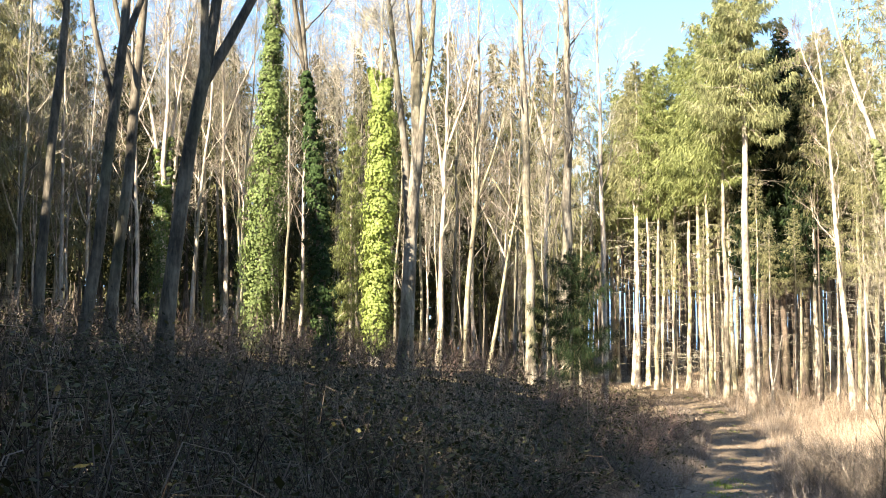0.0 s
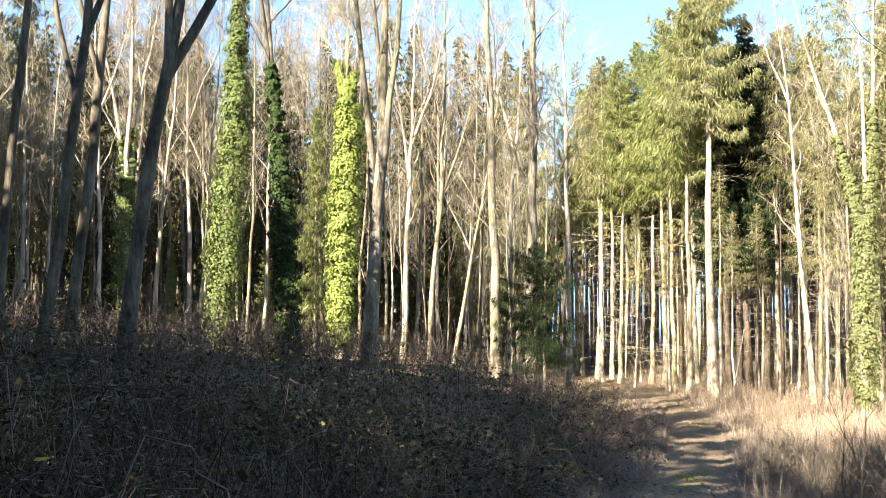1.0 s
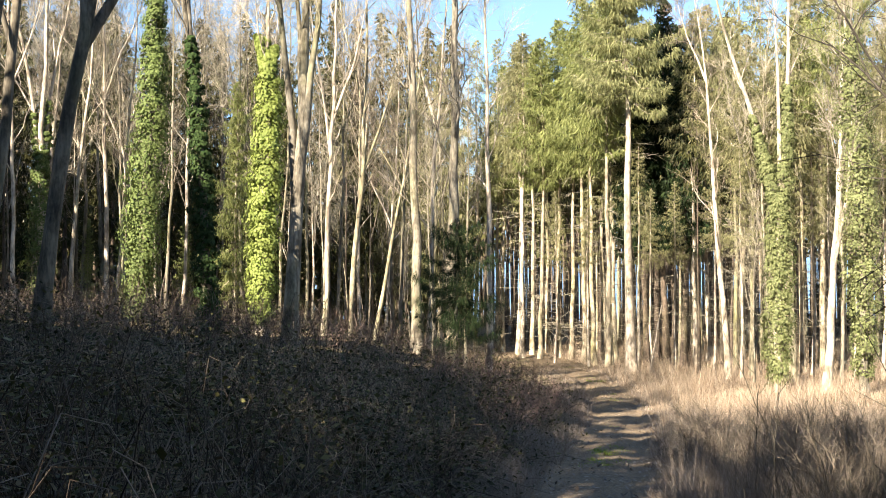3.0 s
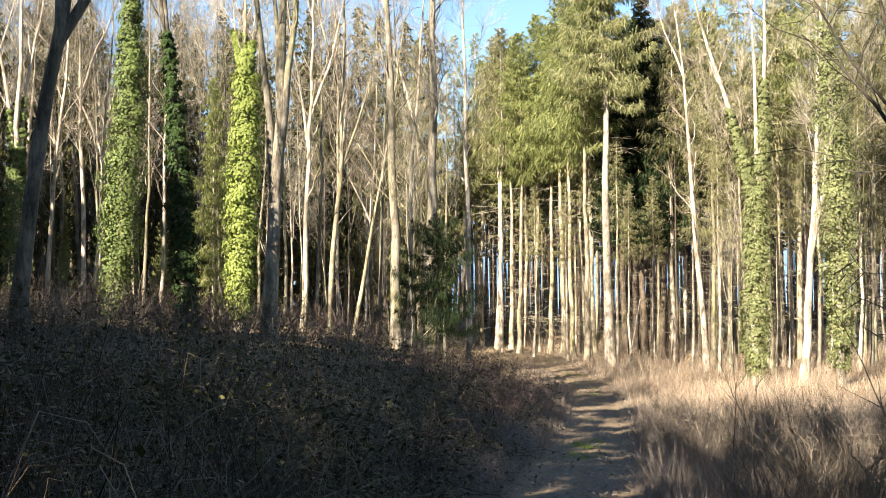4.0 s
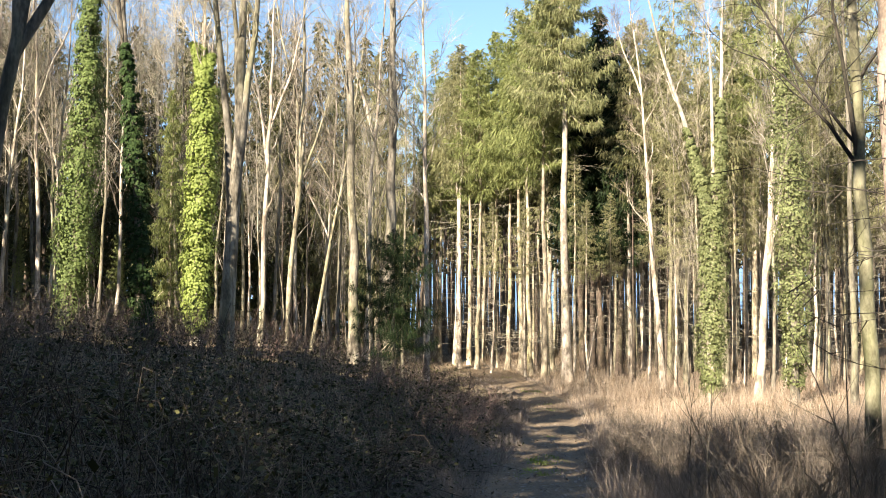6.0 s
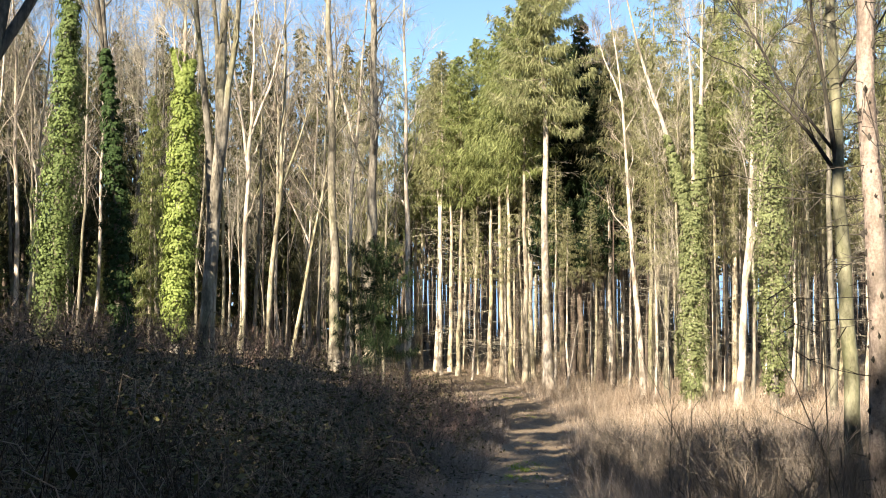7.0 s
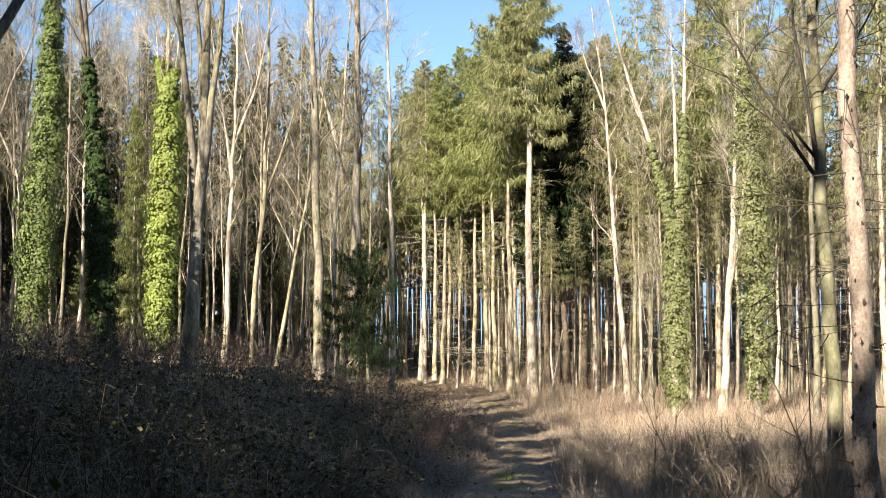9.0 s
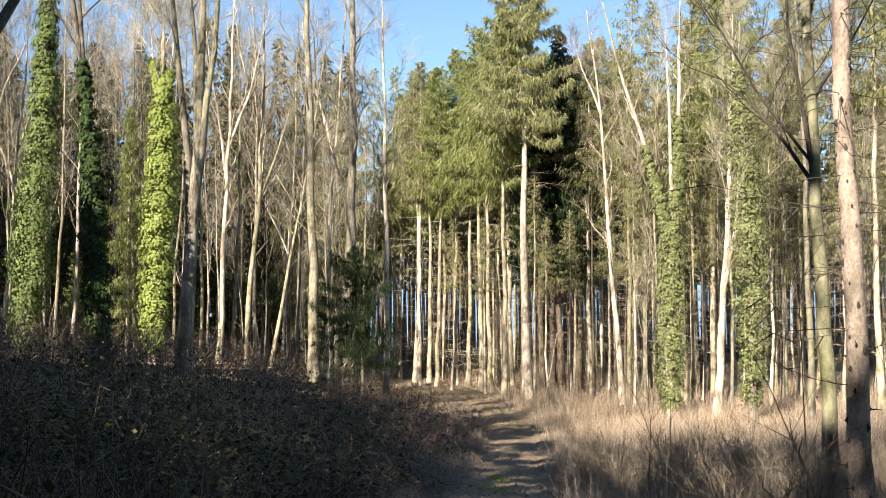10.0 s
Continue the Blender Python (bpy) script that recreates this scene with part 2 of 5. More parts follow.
def along(pts, u):
    x = u * (len(pts) - 1)
    i = min(int(x), len(pts) - 2)
    return pts[i] + (pts[i + 1] - pts[i]) * (x - i), unit(pts[i + 1] - pts[i])


# ---- trees ----
def lumpy(r, radii):
    """Slight swellings along a stem."""
    return radii * (1 + 0.05 * r.normal(0, 1, len(radii)))


def trunk_path(r, height, lean, bend, n=16):
    """Trunk axis from the foot: lean = (dx, dy) of the top, bend = sideways bow."""
    u = np.linspace(0, 1, n)
    w = np.cumsum(r.normal(0, 0.035, (n, 2)), 0) * height / n
    w -= np.outer(u, w[-1])
    x = lean[0] * u + bend[0] * np.sin(np.pi * u) + w[:, 0]
    y = lean[1] * u + bend[1] * np.sin(np.pi * u) + w[:, 1]
    return np.stack([x, y, height * u - 0.25], 1)


def stem_radii(radius, n, tip=0.12):
    u = np.linspace(0, 1, n)
    return radius * (1 - (1 - tip) * u ** 1.1 + 0.5 * np.exp(-u * height_flare(n)))


def height_flare(n):
    return 26.0


def branchwork(r, limbs, twigs, axis, radius, low, count, reach, up, order2=6, order3=8, light=False):
    """Limbs, boughs and twigs of a bare broadleaved tree."""
    a3 = []
    turn = r.uniform(0, 6.28)
    for i in range(count):
        u = low + (1 - low) * (i + r.uniform(0, 0.8)) / count
        p, d = along(axis, min(u, 0.985))
        turn += 2.4 + r.normal(0, 0.4)
        out = np.array([math.cos(turn), math.sin(turn), 0])
        ln = reach * (1.1 - 0.75 * (u - low) / (1 - low + 1e-6)) * r.uniform(0.6, 1.15)
        way = unit(out * r.uniform(0.55, 0.95) + np.array([0, 0, up]) + d * 0.3)
        k = 5 if light else 7
        limb = path_of(r, p, way, ln, k, 0.14, 0.06)
        rad = max(0.012, radius * (1 - 0.85 * u) * r.uniform(0.3, 0.5))
        bough = twigs if light and len(limbs) >= 7 else Buf()
        if bough is not twigs:
            limbs.append(bough)
        bough.tubes(limb[None], (rad * np.linspace(1, 0.22, k))[None], 4 if light else 5)
        a2, r2 = [], []
        for _ in range(order2):
            v = r.uniform(0.25, 0.98)
            p2, d2 = along(limb, v)
            b = path_of(r, p2, unit(d2 + r.normal(0, 0.6, 3) + np.array([0, 0, 0.25])), ln * r.uniform(0.25, 0.5), 3, 0.25, 0.05)
            a2.append(b)
            r2.append(max(0.006, rad * 0.36) * np.linspace(1, 0.4, 3))
            for _ in range(order3):
                p3, d3 = along(b, r.uniform(0.2, 0.98))
                a3.append((p3, unit(d3 + r.normal(0, 0.42, 3) + np.array([0, 0, 0.28]))))
        if a2 and light:
            q, w = np.array(a2), np.array(r2) * 2.2
            for j in range(2):
                d = q[:, j + 1] - q[:, j]
                spikes(bough, q[:, j], unit(d), unit(np.cross(d, np.array([0.3, 0.8, 0.2]))), np.linalg.norm(d, axis=1) * (1.5 - 0.4 * j), w[:, j])
        elif a2:
            bough.tubes(a2, r2, 3)
    if a3:
        a3 = np.array(a3)
        m = len(a3)
        for _ in range(2):
            ln = r.uniform(0.35, 1.1, m)
            spikes(twigs, a3[:, 0], a3[:, 1], unit(np.cross(a3[:, 1], r.normal(0, 1, (m, 3)))), ln, r.uniform(0.007, 0.012, m) * (1.5 if light else 1.0))
            a3[:, 0] += a3[:, 1] * (ln * 0.4)[:, None]
            a3[:, 1] = unit(a3[:, 1] + r.normal(0, 0.5, (m, 3)))


def broadleaf(place, height, radius, lean=(0, 0), bend=(0, 0), low=0.45, count=12, reach=4.0, up=0.7, seed=1,
              material=None, label="", forks=(), order2=6, order3=9, sides=10, twig_material=None, fork_material=None):
    """Bare broadleaved tree; forks: (share of height, azimuth, steepness, length, thickness)."""
    r = np.random.default_rng(seed)
    ob = new("bare_tree")
    tagged(ob, label or "bare slender broadleaved tree with grey-brown bark in the wood", "tree", "bare trees of the wood")
    stem, limbs, twigs = Buf(), [], Buf()
    axis = trunk_path(r, height, lean, bend)
    stem.tubes(axis[None], lumpy(r, stem_radii(radius, 16))[None], sides)
    for u, azim, steep, ln, thick in forks:
        p, d = along(axis, u)
        a = radians(azim)
        arm = path_of(r, p - d * 0.15, unit(np.array([math.sin(a), math.cos(a), steep])), ln, 10, 0.06, 0.05)
        limbs.append(Buf())
        limbs[-1].tubes(arm[None], (radius * thick * np.linspace(1, 0.15, 10))[None], 8)
        branchwork(r, limbs, twigs, arm, radius * thick, 0.35, max(4, count // 2), reach * 0.6, up, order2, order3, sides < 8)
    branchwork(r, limbs, twigs, axis, radius, low, count, reach, up, order2, order3, sides < 8)
    mat = material or BARK_ASH
    part("trunk", stem, mat, ob)
    for b in limbs:
        part("limb", b, fork_material or mat, ob)
    tagged(part("fine_branchwork", twigs, twig_material or BARK_THIN, ob), kind="stuff")
    ob.location = place
    return ob


def spruce_crown(r, axis, low, spread, per_metre, needles, wood, twig_n=36, hang=0.55, height=20.0, thin=1.0, top_r=0.25, size=1.0, solid=False, ragged=0.35, column=0.85):
    """Whorls of sagging branches with curtains of hanging twigs."""
    count = int((1 - low) * height * per_metre)
    spines, radii, base, way, side, ln, wd = [], [], [], [], [], [], []
    down = np.array([0, 0, -1.0])
    for i in range(count):
        u = low + (0.995 - low) * ((i + r.uniform(0, 0.9)) / count) ** 0.9
        k = (u - low) / (1 - low)
        p, _ = along(axis, u)
        a = i * 2.4 + r.normal(0, 0.35)
        out = np.array([math.cos(a), math.sin(a), 0])
        reach = (top_r * (1 - k) ** 0.3 + 0.06 + spread * (1 - k) ** column) * r.uniform(max(0.2, 1 - 1.4 * ragged), 1 + 0.6 * ragged) * min(1, 0.55 + 2.4 * k)
        s = np.linspace(0, 1, 5)
        droop = reach * (0.10 + 0.40 * (1 - k)) * r.uniform(0.4, 1.5)
        z = 0.5 * k * k * reach * s - droop * np.sin(s * 2.0) + 0.16 * reach * s ** 3
        pts = p + out[None] * (reach * s)[:, None] - down[None] * z[:, None]
        pts[1:] += np.cumsum(r.normal(0, 0.05 * reach, (4, 3)), 0) * np.array([1, 1, 0.3])
        spines.append(pts)
        radii.append((0.010 + 0.010 * reach) * np.linspace(1, 0.25, 5))
        m = max(8, int(2 * twig_n * (0.25 + 0.75 * reach / (spread + top_r))))
        t = r.uniform(0.05, 1.0, m) ** 0.75
        x = t * 4
        j = np.minimum(x.astype(int), 3)
        q = pts[j] + (pts[j + 1] - pts[j]) * (x - j)[:, None]
        cross = np.array([-out[1], out[0], 0])
        sgn = r.choice([-1.0, 1.0], m)
        q = q + cross[None] * (sgn * r.uniform(0, 0.42, m) * reach * (1.15 - t))[:, None] + np.array([0, 0, 1.0])[None] * (r.normal(-0.03, 0.05, m) * reach)[:, None]
        w = unit(cross[None] * (sgn * r.uniform(0.05, 0.9, m))[:, None] + out[None] * (r.uniform(0.0, 0.6, m) + 0.5 * (t > 0.9))[:, None]
                 + down[None] * (hang * (0.75 + 0.6 * (1 - k)) * r.uniform(0.1, 1.7, m))[:, None] + r.normal(0, 0.25, (m, 3)))
        sd = unit(np.cross(w, r.normal(0, 1, (m, 3))))
        base.append(q); way.append(w); side.append(sd)
        ln.append(size * r.uniform(0.18, 0.62, m) * (0.6 + 0.4 * min(1, reach / 1.5)))
        wd.append(size * r.uniform(0.06, 0.125, m) * thin)
    if solid:
        wood.tubes(spines, radii, 3)
    else:
        sp, sr = np.array(spines), np.array(radii)
        for j in range(4):
            w = sp[:, j + 1] - sp[:, j]
            spikes(wood, sp[:, j], unit(w), unit(np.cross(w, np.array([0.3, 0.2, 1.0]))), np.linalg.norm(w, axis=1) * 1.3, sr[:, j] * 2.4)
    spikes(needles, np.concatenate(base), np.concatenate(way), np.concatenate(side), np.concatenate(ln), np.concatenate(wd))


def dead_branches(r, buf, axis, radius, lo, hi, count, reach, thick=1.0, light=False):
    """Dry stubs and bare sagging branches below the crown."""
    pts, rad, fine, finer = [], [], [], []
    for i in range(count):
        u = r.uniform(lo, hi)
        p, _ = along(axis, u)
        a = r.uniform(0, 6.28)
        l = reach * r.uniform(0.25, 1.0)
        b = path_of(r, p, unit(np.array([math.cos(a), math.sin(a), r.uniform(-0.35, 0.25)])), l, 5, 0.09, -0.02)
        pts.append(b)
        rad.append(thick * r.uniform(0.010, 0.018) * np.linspace(1, 0.35, 5))
        for _ in range(5):
            p2, d2 = along(b, r.uniform(0.25, 0.98))
            fine.append((p2, unit(d2 + r.normal(0, 0.6, 3) + np.array([0, 0, -0.2]))))
            finer.append(l * r.uniform(0.2, 0.5))
    if pts:
        if light:
            q, w = np.array(pts), np.array(rad) * 2.4
            for j in (0, 2):
                d = q[:, j + 2] - q[:, j]
                spikes(buf, q[:, j], unit(d), unit(np.cross(d, np.array([0.3, 0.2, 1.0]))), np.linalg.norm(d, axis=1) * 1.3, w[:, j])
        else:
            buf.tubes(pts, rad, 3)
        f = np.array(fine)
        spikes(buf, f[:, 0], f[:, 1], unit(np.cross(f[:, 1], r.normal(0, 1, (len(f), 3)))), np.array(finer), np.full(len(f), 0.014))


def spruce(place, height=21.0, radius=0.2, low=0.5, spread=2.4, seed=1, material=None, needle=None, label="", lean=(0, 0),
           per_metre=8.0, twig_n=36, hang=0.55, dead=26, dead_reach=1.5, name="spruce", thin=1.0, dead_lo=0.12, size=1.0, solid=False, thick=1.0, dead_material=None, top_r=0.25, ragged=0.35, column=0.85, far=False):
    r = np.random.default_rng(seed)
    ob = new(name)
    tagged(ob, label or "tall forest spruce with bare lower trunk and drooping green crown", "tree", "spruces of the wood")
    stem, needles, wood, dry = Buf(), Buf(), Buf(), Buf()
    axis = trunk_path(r, height, lean, (r.normal(0, 0.08), r.normal(0, 0.08)))
    rings = axis[::3] if far else axis
    stem.tubes(rings[None], (stem_radii(radius, 16, 0.1)[::3] if far else stem_radii(radius, 16, 0.1))[None], 6 if far else 10)
    spruce_crown(r, axis, low, spread, per_metre, needles, wood, twig_n, hang, height, thin, top_r, size, solid, ragged, column)
    dead_branches(r, dry, axis, radius, dead_lo, max(low, dead_lo) + 0.08, dead, dead_reach, thick, far)
    mat = material or BARK_SPRUCE
    part("trunk", stem, mat, ob)
    if dead:
        tagged(part("deadwood", dry, dead_material or BARK_THIN, ob, "dry bare lower branches"), kind="stuff")
    tagged(part("branchwork", wood, BARK_SPRUCE, ob), kind="stuff")
    tagged(part("needles", needles, needle or NEEDLES, ob, smooth=False), kind="stuff")
    ob.location = place
    return ob


def ivy_coat(r, buf, axis, lo, hi, widths, count, size=0.085):
    """Ivy round a stem in overlapping tufts; widths: (share of the coat, metres across)."""
    knots, wides = np.array(widths).T
    per = 84
    n = max(6, count // per)
    k = (np.arange(n) + r.uniform(0, 1, n)) / n
    u = lo + (hi - lo) * k
    x = u * (len(axis) - 1)
    i = np.minimum(x.astype(int), len(axis) - 2)
    p = axis[i] + (axis[i + 1] - axis[i]) * (x - i)[:, None]
    a = np.arange(n) * 2.4 + r.normal(0, 0.5, n)
    wide = np.interp(k, knots, wides) * 0.5
    swell = r.uniform(0.45, 1.05, n) + (r.random(n) < 0.16) * r.uniform(0.1, 0.5, n)
    out = np.stack([np.cos(a), np.sin(a), np.zeros(n)], 1)
    tuft = np.clip(wide * r.uniform(0.45, 0.8, n), 0.12, 0.5)
    centre = p + out * (np.maximum(wide - 0.6 * tuft, 0.05) * swell)[:, None]
    c = np.repeat(centre, per, 0)
    o = np.repeat(out, per, 0)
    tf = np.repeat(tuft, per)
    m = len(c)
    ball = unit(r.normal(0, 1, (m, 3)) + 0.5 * o + np.array([0, 0, 0.25])) * (r.uniform(0.25, 1.0, m) ** 0.45)[:, None]
    c = c + ball * tf[:, None] * np.array([1.0, 1.0, 0.72])
    face = unit(ball + 0.9 * o + np.array([0, 0, 0.35]) + r.normal(0, 0.22, (m, 3)))
    way = unit(np.cross(face, np.cross(np.array([0, 0, -1.0]) + r.normal(0, 0.3, (m, 3)), face)))
    side = unit(np.cross(way, face))
    s = 0.82 * size * r.uniform(0.6, 1.4, m)
    kites(buf, c, way, side, s * 1.15, s * 1.05, 0.38)


def ivy_tree(place, height, radius, lo, hi, widths, count, seed, ivy, lean=(0, 0), bend=(0, 0), label="", arms=(),
             low=0.6, limbs_n=8, reach=3.0, material=None, size=0.075, forks=()):
    """Tree grown over with ivy; arms: (share of height, azimuth, steepness, length, thickness, coat share, coat width)."""
    r = np.random.default_rng(seed)
    ob = new("ivy_tree")
    tagged(ob, label, "tree", "ivy-clad trees")
    stem, limbs, twigs, coat = Buf(), [], Buf(), Buf()
    axis = trunk_path(r, height, lean, bend)
    stem.tubes(axis[None], lumpy(r, stem_radii(radius, 16))[None], 10)
    ivy_coat(r, coat, axis, lo, hi, widths, count, size)
    for u, azim, steep, ln, thick, share, wide in tuple(arms) + tuple((*f, 0, 0) for f in forks):
        p, d = along(axis, u)
        a = radians(azim)
        arm = path_of(r, p - d * 0.1, unit(np.array([math.sin(a), math.cos(a), steep])), ln, 10, 0.035, 0.03)
        limbs.append(Buf())
        limbs[-1].tubes(arm[None], (radius * thick * np.linspace(1, 0.2, 10))[None], 8)
        if share:
            ivy_coat(r, coat, arm, 0.02, share, ((0, wide), (0.6, wide * 0.85), (1, wide * 0.35)), int(count * 0.5 * min(1.0, ln * share / 4)), size)
        branchwork(r, limbs, twigs, arm, radius * thick, max(0.4, share), 6, 2.0, 0.8, 5, 8)
    branchwork(r, limbs, twigs, axis, radius, low, limbs_n, reach, 0.9, 5, 8)
    mat = material or BARK_ASH
    bole = part("trunk", stem, mat, ob)
    for b in limbs:
        part("limb", b, mat, ob)
    tagged(part("fine_branchwork", twigs, BARK_THIN, ob), kind="stuff")
    tagged(part("ivy", coat, ivy, bole, "thick coat of ivy leaves", smooth=False), kind="stuff")
    ob.location = place
    return ob


def set_copy(ob, place, turn, size):
    c = copy_thing(ob, Matrix.LocRotScale(place, Euler((0, 0, turn)), (size, size, size)))
    return c


# ---- ground and track ----
def build_ground():
    s = np.concatenate([-np.geomspace(2500, 70, 14), np.arange(-66, -16, 2.0), np.arange(-16, -3, 0.5), np.arange(-3, 3.01, 0.15), np.arange(3.5, 20, 0.5),
                        np.arange(20, 70, 2.0), np.geomspace(72, 2500, 14)])
    y = np.concatenate([-np.geomspace(2500, 62, 14), np.arange(-60, -4, 2.0), np.arange(-4, 100, 0.7), np.arange(100, 140, 2.0), np.geomspace(142, 4800, 26)])
    gy, gs = np.meshgrid(y, s, indexing="ij")
    gx = gs + track_x(gy)
    gz = ground(gx, gy)
    b = Buf()
    b.v.append(np.stack([gx, gy, gz], -1).reshape(-1, 3))
    n = len(s)
    i = (np.arange(len(y) - 1)[:, None] * n + np.arange(n - 1)[None]).ravel()
    b.q.append(np.stack([i, i + 1, i + n + 1, i + n], 1))
    tagged(part("ground", b, EARTH), "forest floor of brown leaf litter and dry grass", "ground", kind="structure")
    s = np.linspace(-1.12, 1.12, 37)
    y = np.arange(-30, 96, 0.25)
    gy, gs = np.meshgrid(y, s, indexing="ij")
    gs = gs * (1 + 0.12 * np.sin(gy * 0.9) * np.sin(gy * 0.37 + 1) + 0.05 * np.sin(gy * 3.1))
    gx = gs + track_x(gy)
    edge = np.abs(gs) / 1.12
    gz = ground(gx, gy) + 0.03 - 0.05 * step(0.8, 1.05, edge) + rng.normal(0, 0.009, gx.shape)
    b = Buf()
    b.v.append(np.stack([gx, gy, gz], -1).reshape(-1, 3))
    n = len(s)
    i = (np.arange(len(y) - 1)[:, None] * n + np.arange(n - 1)[None]).ravel()
    b.q.append(np.stack([i, i + 1, i + n + 1, i + n], 1))
    tagged(part("forest_track", b, TRACK), "rutted earth track with a grassy middle strip", "track", kind="structure")


build_ground()

# ---- near dark trees on the bank ----
broadleaf(spot(-18.65, 30), 21, 0.125, (0.85, 0.5), (0.05, 0), 0.36, 12, 3.0, 0.8, 11, BARK_DARK, "dark bare broadleaved tree standing on the shaded bank")
broadleaf(spot(-16.7, 27), 22, 0.135, (2.25, 0.5), (0.0, 0), 0.36, 10, 3.0, 0.9, 12, BARK_DARK, "dark forked broadleaved tree leaning over the shaded bank",
          forks=((0.27, 285, 3.2, 9, 0.5), (0.33, 75, 2.6, 9, 0.6)))
broadleaf(spot(-15.6, 28), 23, 0.13, (2.3, 0.5), (-0.2, 0), 0.38, 10, 3.0, 0.9, 13, BARK_DARK, "dark bare broadleaved tree leaning over the shaded bank",
          forks=((0.29, 278, 2.6, 9, 0.5),))
broadleaf(spot(-12.95, 26), 20, 0.175, (2.6, 0.3), (-0.12, 0), 0.5, 8, 3.0, 0.9, 14, BARK_DARK, "thick dark leaning tree that forks high above the bank",
          forks=((0.325, 82, 2.1, 11, 0.7), (0.335, 280, 9.0, 10, 0.55)))

# ---- ivy-clad trees ----
ivy_tree(spot(-12.9, 46), 17, 0.13, 0.03, 0.36, ((0, 1.1), (0.6, 1.1), (0.9, 0.7), (1, 0.4)), 7500, 21, IVY_GREEN, label="ivy-covered tree with two green stems at the edge of shade",
         arms=((0.3, 300, 6, 9, 0.7, 0.28, 0.45), (0.3, 60, 6, 9, 0.7, 0.32, 0.48)), limbs_n=4, material=BARK_PALE)
ivy_tree(spot(-8.6, 43), 16.5, 0.17, 0.03, 0.83, ((0, 1.0), (0.1, 1.35), (0.35, 1.6), (0.55, 1.25), (0.78, 0.85), (1, 0.35)), 24000, 22, IVY_GREEN, (0.65, 0),
         label="tall tree wrapped in a broad column of green ivy", low=0.8, limbs_n=6, size=0.085)
ivy_tree(spot(-5.4, 33.5), 15, 0.13, 0.02, 0.56, ((0, 0.8), (0.5, 0.72), (0.85, 0.5), (1, 0.3)), 12000, 23, IVY_SHADE_DARK, (-1.15, 0), (-0.05, 0),
         label="leaning tree wrapped in ivy coloured dark as shaded, bare at the top", low=0.5, limbs_n=10, forks=((0.53, 300, 6.0, 7, 0.7),), material=BARK_DARK)
ivy_tree(spot(-3.2, 40), 12.8, 0.16, 0.05, 0.75, ((0, 0.35), (0.06, 0.95), (0.4, 1.15), (0.75, 1.05), (0.88, 0.95), (1, 0.25)), 19500, 24, IVY_SUN_TONED, (0.25, 0),
         label="tree wrapped in yellow-green ivy, brightened in colour as if sunlit", low=0.66, limbs_n=10, reach=1.7, size=0.085, material=BARK_PALE,
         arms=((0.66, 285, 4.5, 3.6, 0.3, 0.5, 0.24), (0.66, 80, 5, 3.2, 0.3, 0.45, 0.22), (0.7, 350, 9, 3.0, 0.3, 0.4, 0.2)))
ivy_tree(spot(20.7, 50), 16, 0.18, 0.03, 0.5, ((0, 0.9), (0.3, 1.35), (1, 1.1)), 15000, 25, IVY_GREY, label="forked tree with ivy up both arms and pale bare tops", material=BARK_PALE,
         arms=((0.47, 285, 3.3, 10, 0.75, 0.4, 0.75), (0.48, 80, 11, 10, 0.8, 0.5, 0.9)), low=0.9, limbs_n=3, size=0.085)
ivy_tree(spot(24.4, 46), 16, 0.15, 0.06, 0.84, ((0, 0.8), (0.3, 1.5), (0.7, 1.7), (1, 0.8)), 15000, 26, IVY_GREY, (-0.2, 0), label="tree loosely covered with grey-green ivy", low=0.4, limbs_n=14, size=0.085)

# ---- broadleaved trees along the edge of the wood ----
broadleaf(spot(-1.8, 36), 20, 0.22, (0.3, 0), (0.1, 0), 0.6, 6, 3.0, 0.9, 31, BARK_ASH, "grey broadleaved tree splitting into three tall stems",
          forks=((0.2, 280, 9, 13, 0.6), (0.2, 85, 5.5, 13, 0.6), (0.24, 60, 9, 11, 0.5)))
broadleaf(spot(4.1, 45), 22, 0.2, (-0.5, 0), (0.15, 0), 0.36, 17, 2.8, 0.9, 32, BARK_ASH, "tall straight broadleaved tree with blotched grey bark")
broadleaf(spot(5.7, 44), 22, 0.22, (0.1, 0), (0.1, 0), 0.34, 20, 2.5, 0.9, 33, BARK_ASH, "tall broadleaved tree with dense dark twigs up its stem")
broadleaf(spot(7.45, 45), 17, 0.13, (-0.15, 0), (0.05, 0), 0.4, 14, 2.2, 0.8, 34, BARK_PALE, "slim pale tree standing alone on the edge of the bank")
broadleaf(spot(22.8, 48), 16, 0.16, (0.9, 0), (0.1, 0), 0.5, 9, 2.8, 0.9, 35, BARK_PALE, "pale tree leaning slightly with a forked stem", forks=((0.32, 100, 3.5, 7, 0.6),))
broadleaf(spot(27.0, 40), 18, 0.115, (-0.5, 0), (0.1, 0), 0.45, 12, 3.0, 0.9, 36, BARK_ASH, "broadleaved tree with yellowish lichen on its bark")
broadleaf(spot(27.75, 21), 15, 0.14, (-0.6, 0), (0.05, 0), 0.35, 10, 2.6, 0.9, 37, BARK_LICHEN, "tree with pale lichen and green moss beside tall grass",
          forks=((0.33, 275, 5, 5.5, 0.33), (0.385, 272, 1.25, 3.2, 0.22)), fork_material=BARK_BLACK, twig_material=BARK_BLACK, order3=4)

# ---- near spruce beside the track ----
near_spruce = spruce(spot(29.3, 13.6), 19, 0.125, 0.55, 2.2, 41, BARK_NEAR, NEEDLES_SHADE_DARK, "near spruce trunk with pinkish-brown bark and dry branch stubs", (0.0, 0.1),
       dead=46, dead_reach=1.5, dead_lo=0.1, thick=0.5, solid=True, dead_material=BARK_BLACK)

